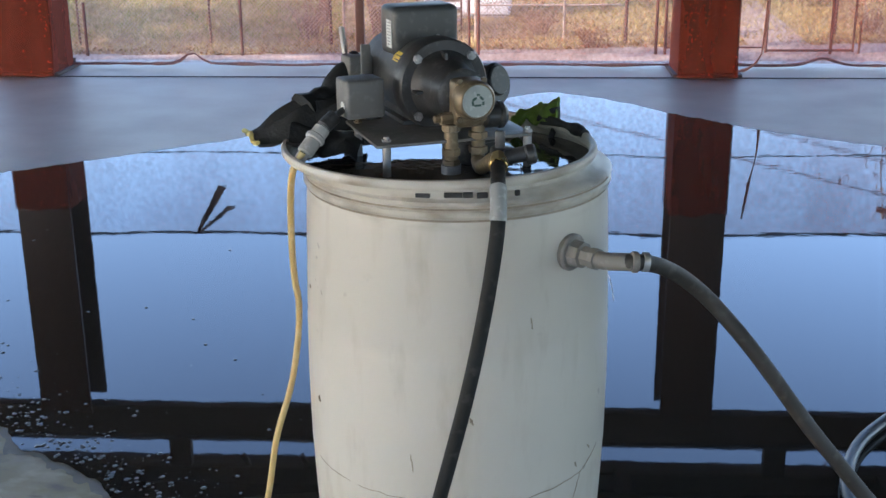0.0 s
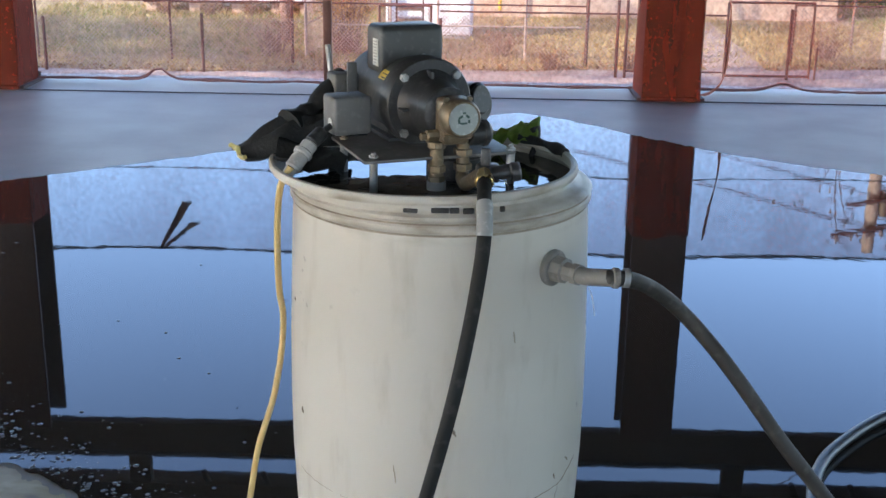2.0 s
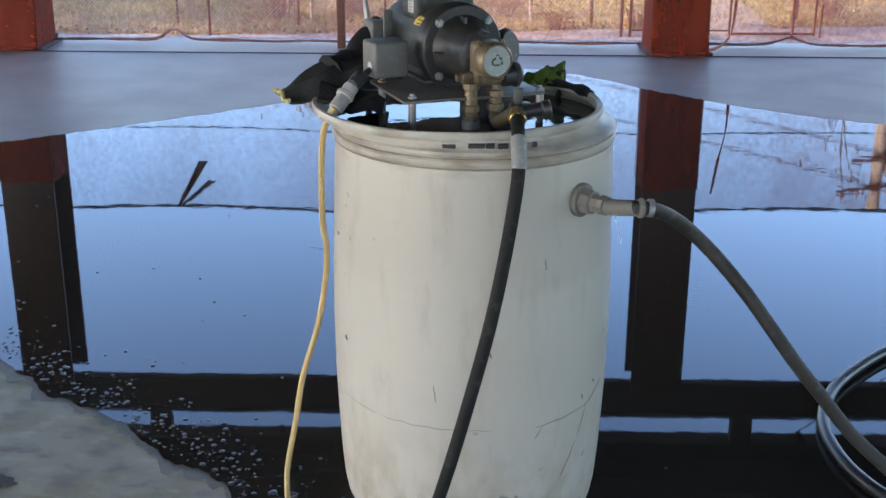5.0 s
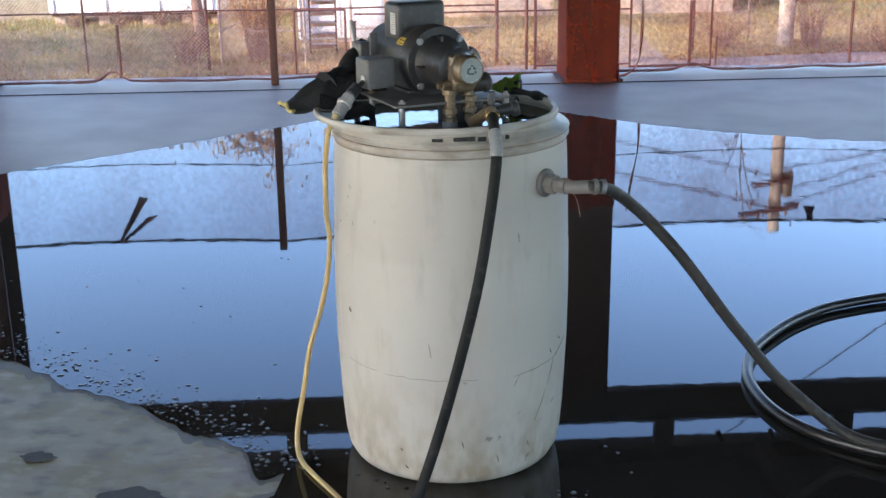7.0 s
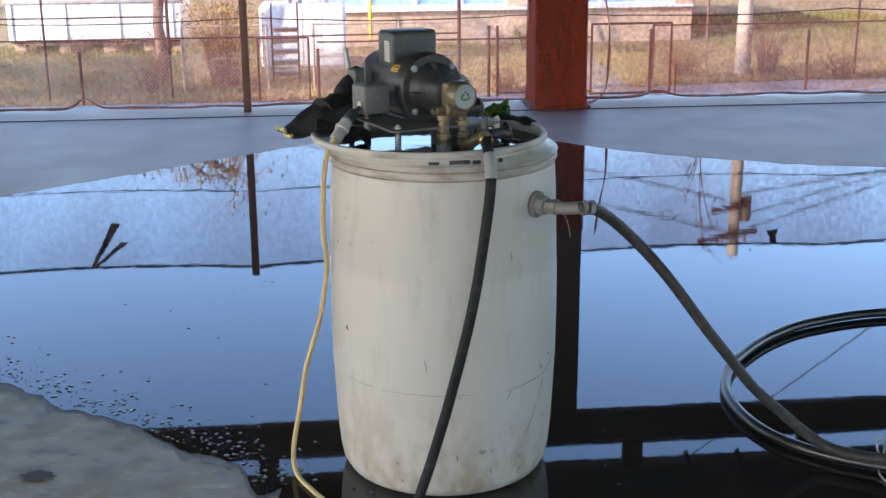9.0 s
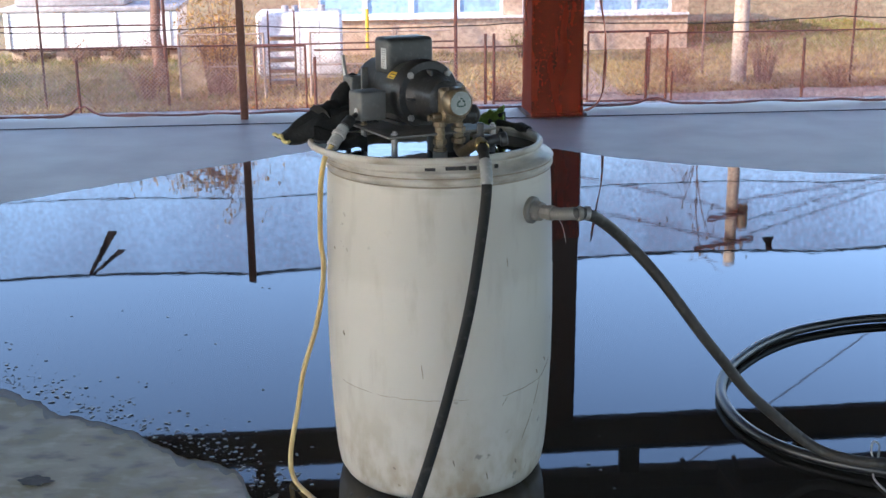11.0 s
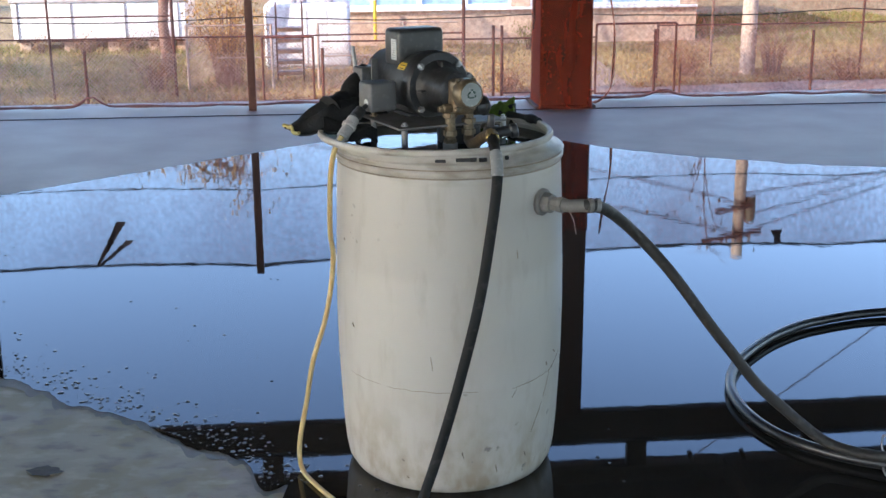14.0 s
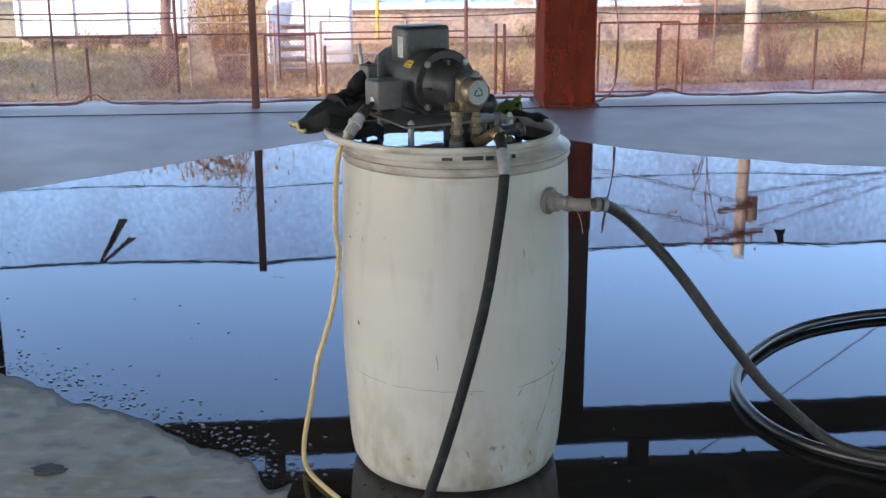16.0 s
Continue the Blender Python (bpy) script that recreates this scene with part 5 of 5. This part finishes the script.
def make_tree(name, m, height, limbs, reach, leaves, label, seed, leaf_mat, low=0.35, girth=0.20):
    t = thing(name, m, label, "tree", "trees")
    g = random.Random(seed)
    bm = bmesh.new()
    tube(bm, [(0.12 * noise.noise((k * 0.7, seed, 0)), 0.12 * noise.noise((k * 0.7, seed, 4)), height * 0.8 * k / 10) for k in range(11)], lambda s: girth * (1 - 0.8 * s) + 0.02, 10, 0.3)
    part("trunk", bm, BARK, t)
    tips = []
    bm = bmesh.new()
    for k in range(limbs):
        a = 6.28 * k / limbs + g.uniform(-0.4, 0.4)
        z = height * (low + 0.42 * g.random())
        l = reach * g.uniform(0.6, 1.1)
        pts = spline([(0, 0, z), (math.cos(a) * l * 0.4, math.sin(a) * l * 0.4, z + height * 0.12), (math.cos(a) * l * 0.8, math.sin(a) * l * 0.8, z + height * 0.17), (math.cos(a) * l, math.sin(a) * l, z + height * g.uniform(0.05, 0.22))], 4)
        tube(bm, pts, lambda s: min(0.055, girth * 0.6) * (1 - 0.85 * s) + 0.004, 6, 0.3)
        for q in pts[5:]:
            b = q + Vector((g.gauss(0, 0.5), g.gauss(0, 0.5), g.gauss(-0.15, 0.4)))
            tube(bm, [q, q.lerp(b, 0.5) + Vector((0, 0, 0.08)), b], lambda s: min(0.016, girth * 0.3) * (1 - 0.8 * s) + 0.002, 4)
            tips += [b, q.lerp(b, 0.6)]
    part("limbs", bm, BARK, t)
    bm = bmesh.new()
    leaf_cloud(bm, tips, leaves, 0.20, 0.055 if leaves < 5000 else 0.11, seed + 1)
    part("crown", bm, leaf_mat, t, "sparse yellow-brown leaves", smooth=False)
    return t


make_tree("yellow_tree", EXT @ pose(-8.5, 4.2, 0), 7.9, 20, 2.4, 3400, "young tree with sparse golden autumn leaves", 3, LEAF_GOLD, 0.45, 0.13)
# unseen tree, placed so that its crown's shade falls on the right lawn
make_tree("shade_tree", pose(-13.0, 8.6, OUT_Z), 15.0, 24, 4.2, 9500, "tall unseen yard tree with brown leaves, added to shade the lawn", 19, LEAF_DRY, 0.50, 0.30)
make_tree("bare_tree", EXT @ pose(4.75, 4.4, 0), 8.6, 5, 0.55, 60, "bare thin tree beside the utility pole", 8, LEAF_DRY, 0.6, 0.018)
# trees added out of view; the left ones are there for dappled shade
for k, (u, v) in enumerate(((-24, 1), (-23, -5), (22, 12), (-30, 18))):
    make_tree("unseen_tree", EXT @ pose(u, v, 0), 9.0 + k % 3, 14, 3.2, 5200, "mature yard tree with brown autumn leaves, added out of view", 20 + k, LEAF_DRY)


def shrub(m, w, h, stems, leaves, seed, label, leaf_mat):
    s = thing("shrub", m, label, "shrub", "shrubs")
    g = random.Random(seed)
    tips = []
    bm = bmesh.new()
    for k in range(stems):
        a, r = g.uniform(0, 6.3), w * math.sqrt(g.random()) * 0.5
        b = Vector((math.cos(a) * r, math.sin(a) * r, h * g.uniform(0.5, 1.0)))
        tube(bm, [(b.x * 0.3, b.y * 0.3, 0), b * 0.5 + Vector((0, 0, h * 0.08)), b], lambda t: 0.012 * (1 - 0.7 * t), 4)
        tips += [b, b * 0.75, b * 0.5]
    part("stems", bm, BARK, s)
    bm = bmesh.new()
    leaf_cloud(bm, tips, leaves, 0.12, 0.032, seed + 5)
    part("foliage", bm, leaf_mat, s, smooth=False)


shrub(EXT @ pose(-7.0, 2.9, 0), 1.9, 2.4, 80, 2800, 31, "straggly golden-leaved shrub behind the fence", LEAF_GOLD)
shrub(EXT @ pose(-8.6, 2.4, 0), 1.4, 1.0, 40, 500, 32, "dry brown shrub in the grass", LEAF_DRY)
shrub(EXT @ pose(5.7, 2.8, 0), 1.2, 1.3, 50, 400, 33, "dry twiggy shrub at the pole's foot", LEAF_DRY)
shrub(EXT @ pose(3.6, 2.6, 0), 1.5, 0.8, 40, 500, 34, "dry tan weeds behind the fence", LEAF_DRY)
shrub(EXT @ pose(1.0, 8.6, 0), 0.8, 0.7, 24, 500, 35, "small green shrub by the brick wall", LAWN)
for k, u in enumerate((-12.9, -11.7, -10.6, -9.6)):
    shrub(EXT @ pose(u + 0.5, 9.3, 0), 0.7, 0.55, 24, 160, 40 + k, "dry weeds along the trailer's foot", LEAF_DRY)
for k, (u, v) in enumerate(((-2.6, 1.0), (-0.9, 1.2), (-3.6, 2.8), (0.2, 2.2), (7.0, 1.6))):
    shrub(EXT @ pose(u, v, 0), 1.0, 0.6, 30, 320, 60 + k, "dry tan weeds behind the fence", LEAF_DRY)


def tufts(name, mat, spots, label, seed, h):
    g = random.Random(seed)
    bm = bmesh.new()
    for u0, u1, v0, v1, n in spots:
        for k in range(n):
            u, v = g.uniform(u0, u1), g.uniform(v0, v1)
            if v < kerb_line(u) + 0.1:
                continue
            c = EXT @ Vector((u, v, 0))
            for j in range(3):
                a = g.uniform(0, 6.3)
                w, t = Vector((math.cos(a), math.sin(a), 0)) * 0.012, Vector((g.gauss(0, 0.05), g.gauss(0, 0.05), h * g.uniform(0.5, 1.3)))
                bm.faces.new([bm.verts.new(c - w), bm.verts.new(c + w), bm.verts.new(c + t)])
    solo(name, bm, mat, label, "grass", kind="stuff", smooth=False)


tufts("grass_tufts", GRASS_BLADE, ((-16, 3, 0.0, 12, 9000), (2.6, 14, 1.0, 9, 5200)), "dry yellowish grass tufts", 51, 0.13)
tufts("lawn_grass", LAWN, ((6.4, 15, 8, 18, 5000), (-16, -6.5, 2.0, 11.5, 5000)), "greener lawn grass", 52, 0.12)
g = random.Random(77)
bm = bmesh.new()
for k in range(2600):
    u = g.uniform(-15, 12)
    c = EXT @ Vector((u, kerb_line(u) - 0.05 + abs(g.gauss(0, 0.7)), 0.03))
    s = g.uniform(0.03, 0.07)
    r = Euler((g.gauss(0, 0.5), g.gauss(0, 0.5), g.uniform(0, 6.3))).to_matrix()
    bm.faces.new([bm.verts.new(c + r @ Vector(w)) for w in ((-s, 0, 0), (0, -s * 0.5, 0), (s, 0, 0), (0, s * 0.5, 0))])
solo("leaf_litter", bm, LEAF_DRY, "fallen brown leaves along the pavement's edge", "leaves", kind="stuff", smooth=False)
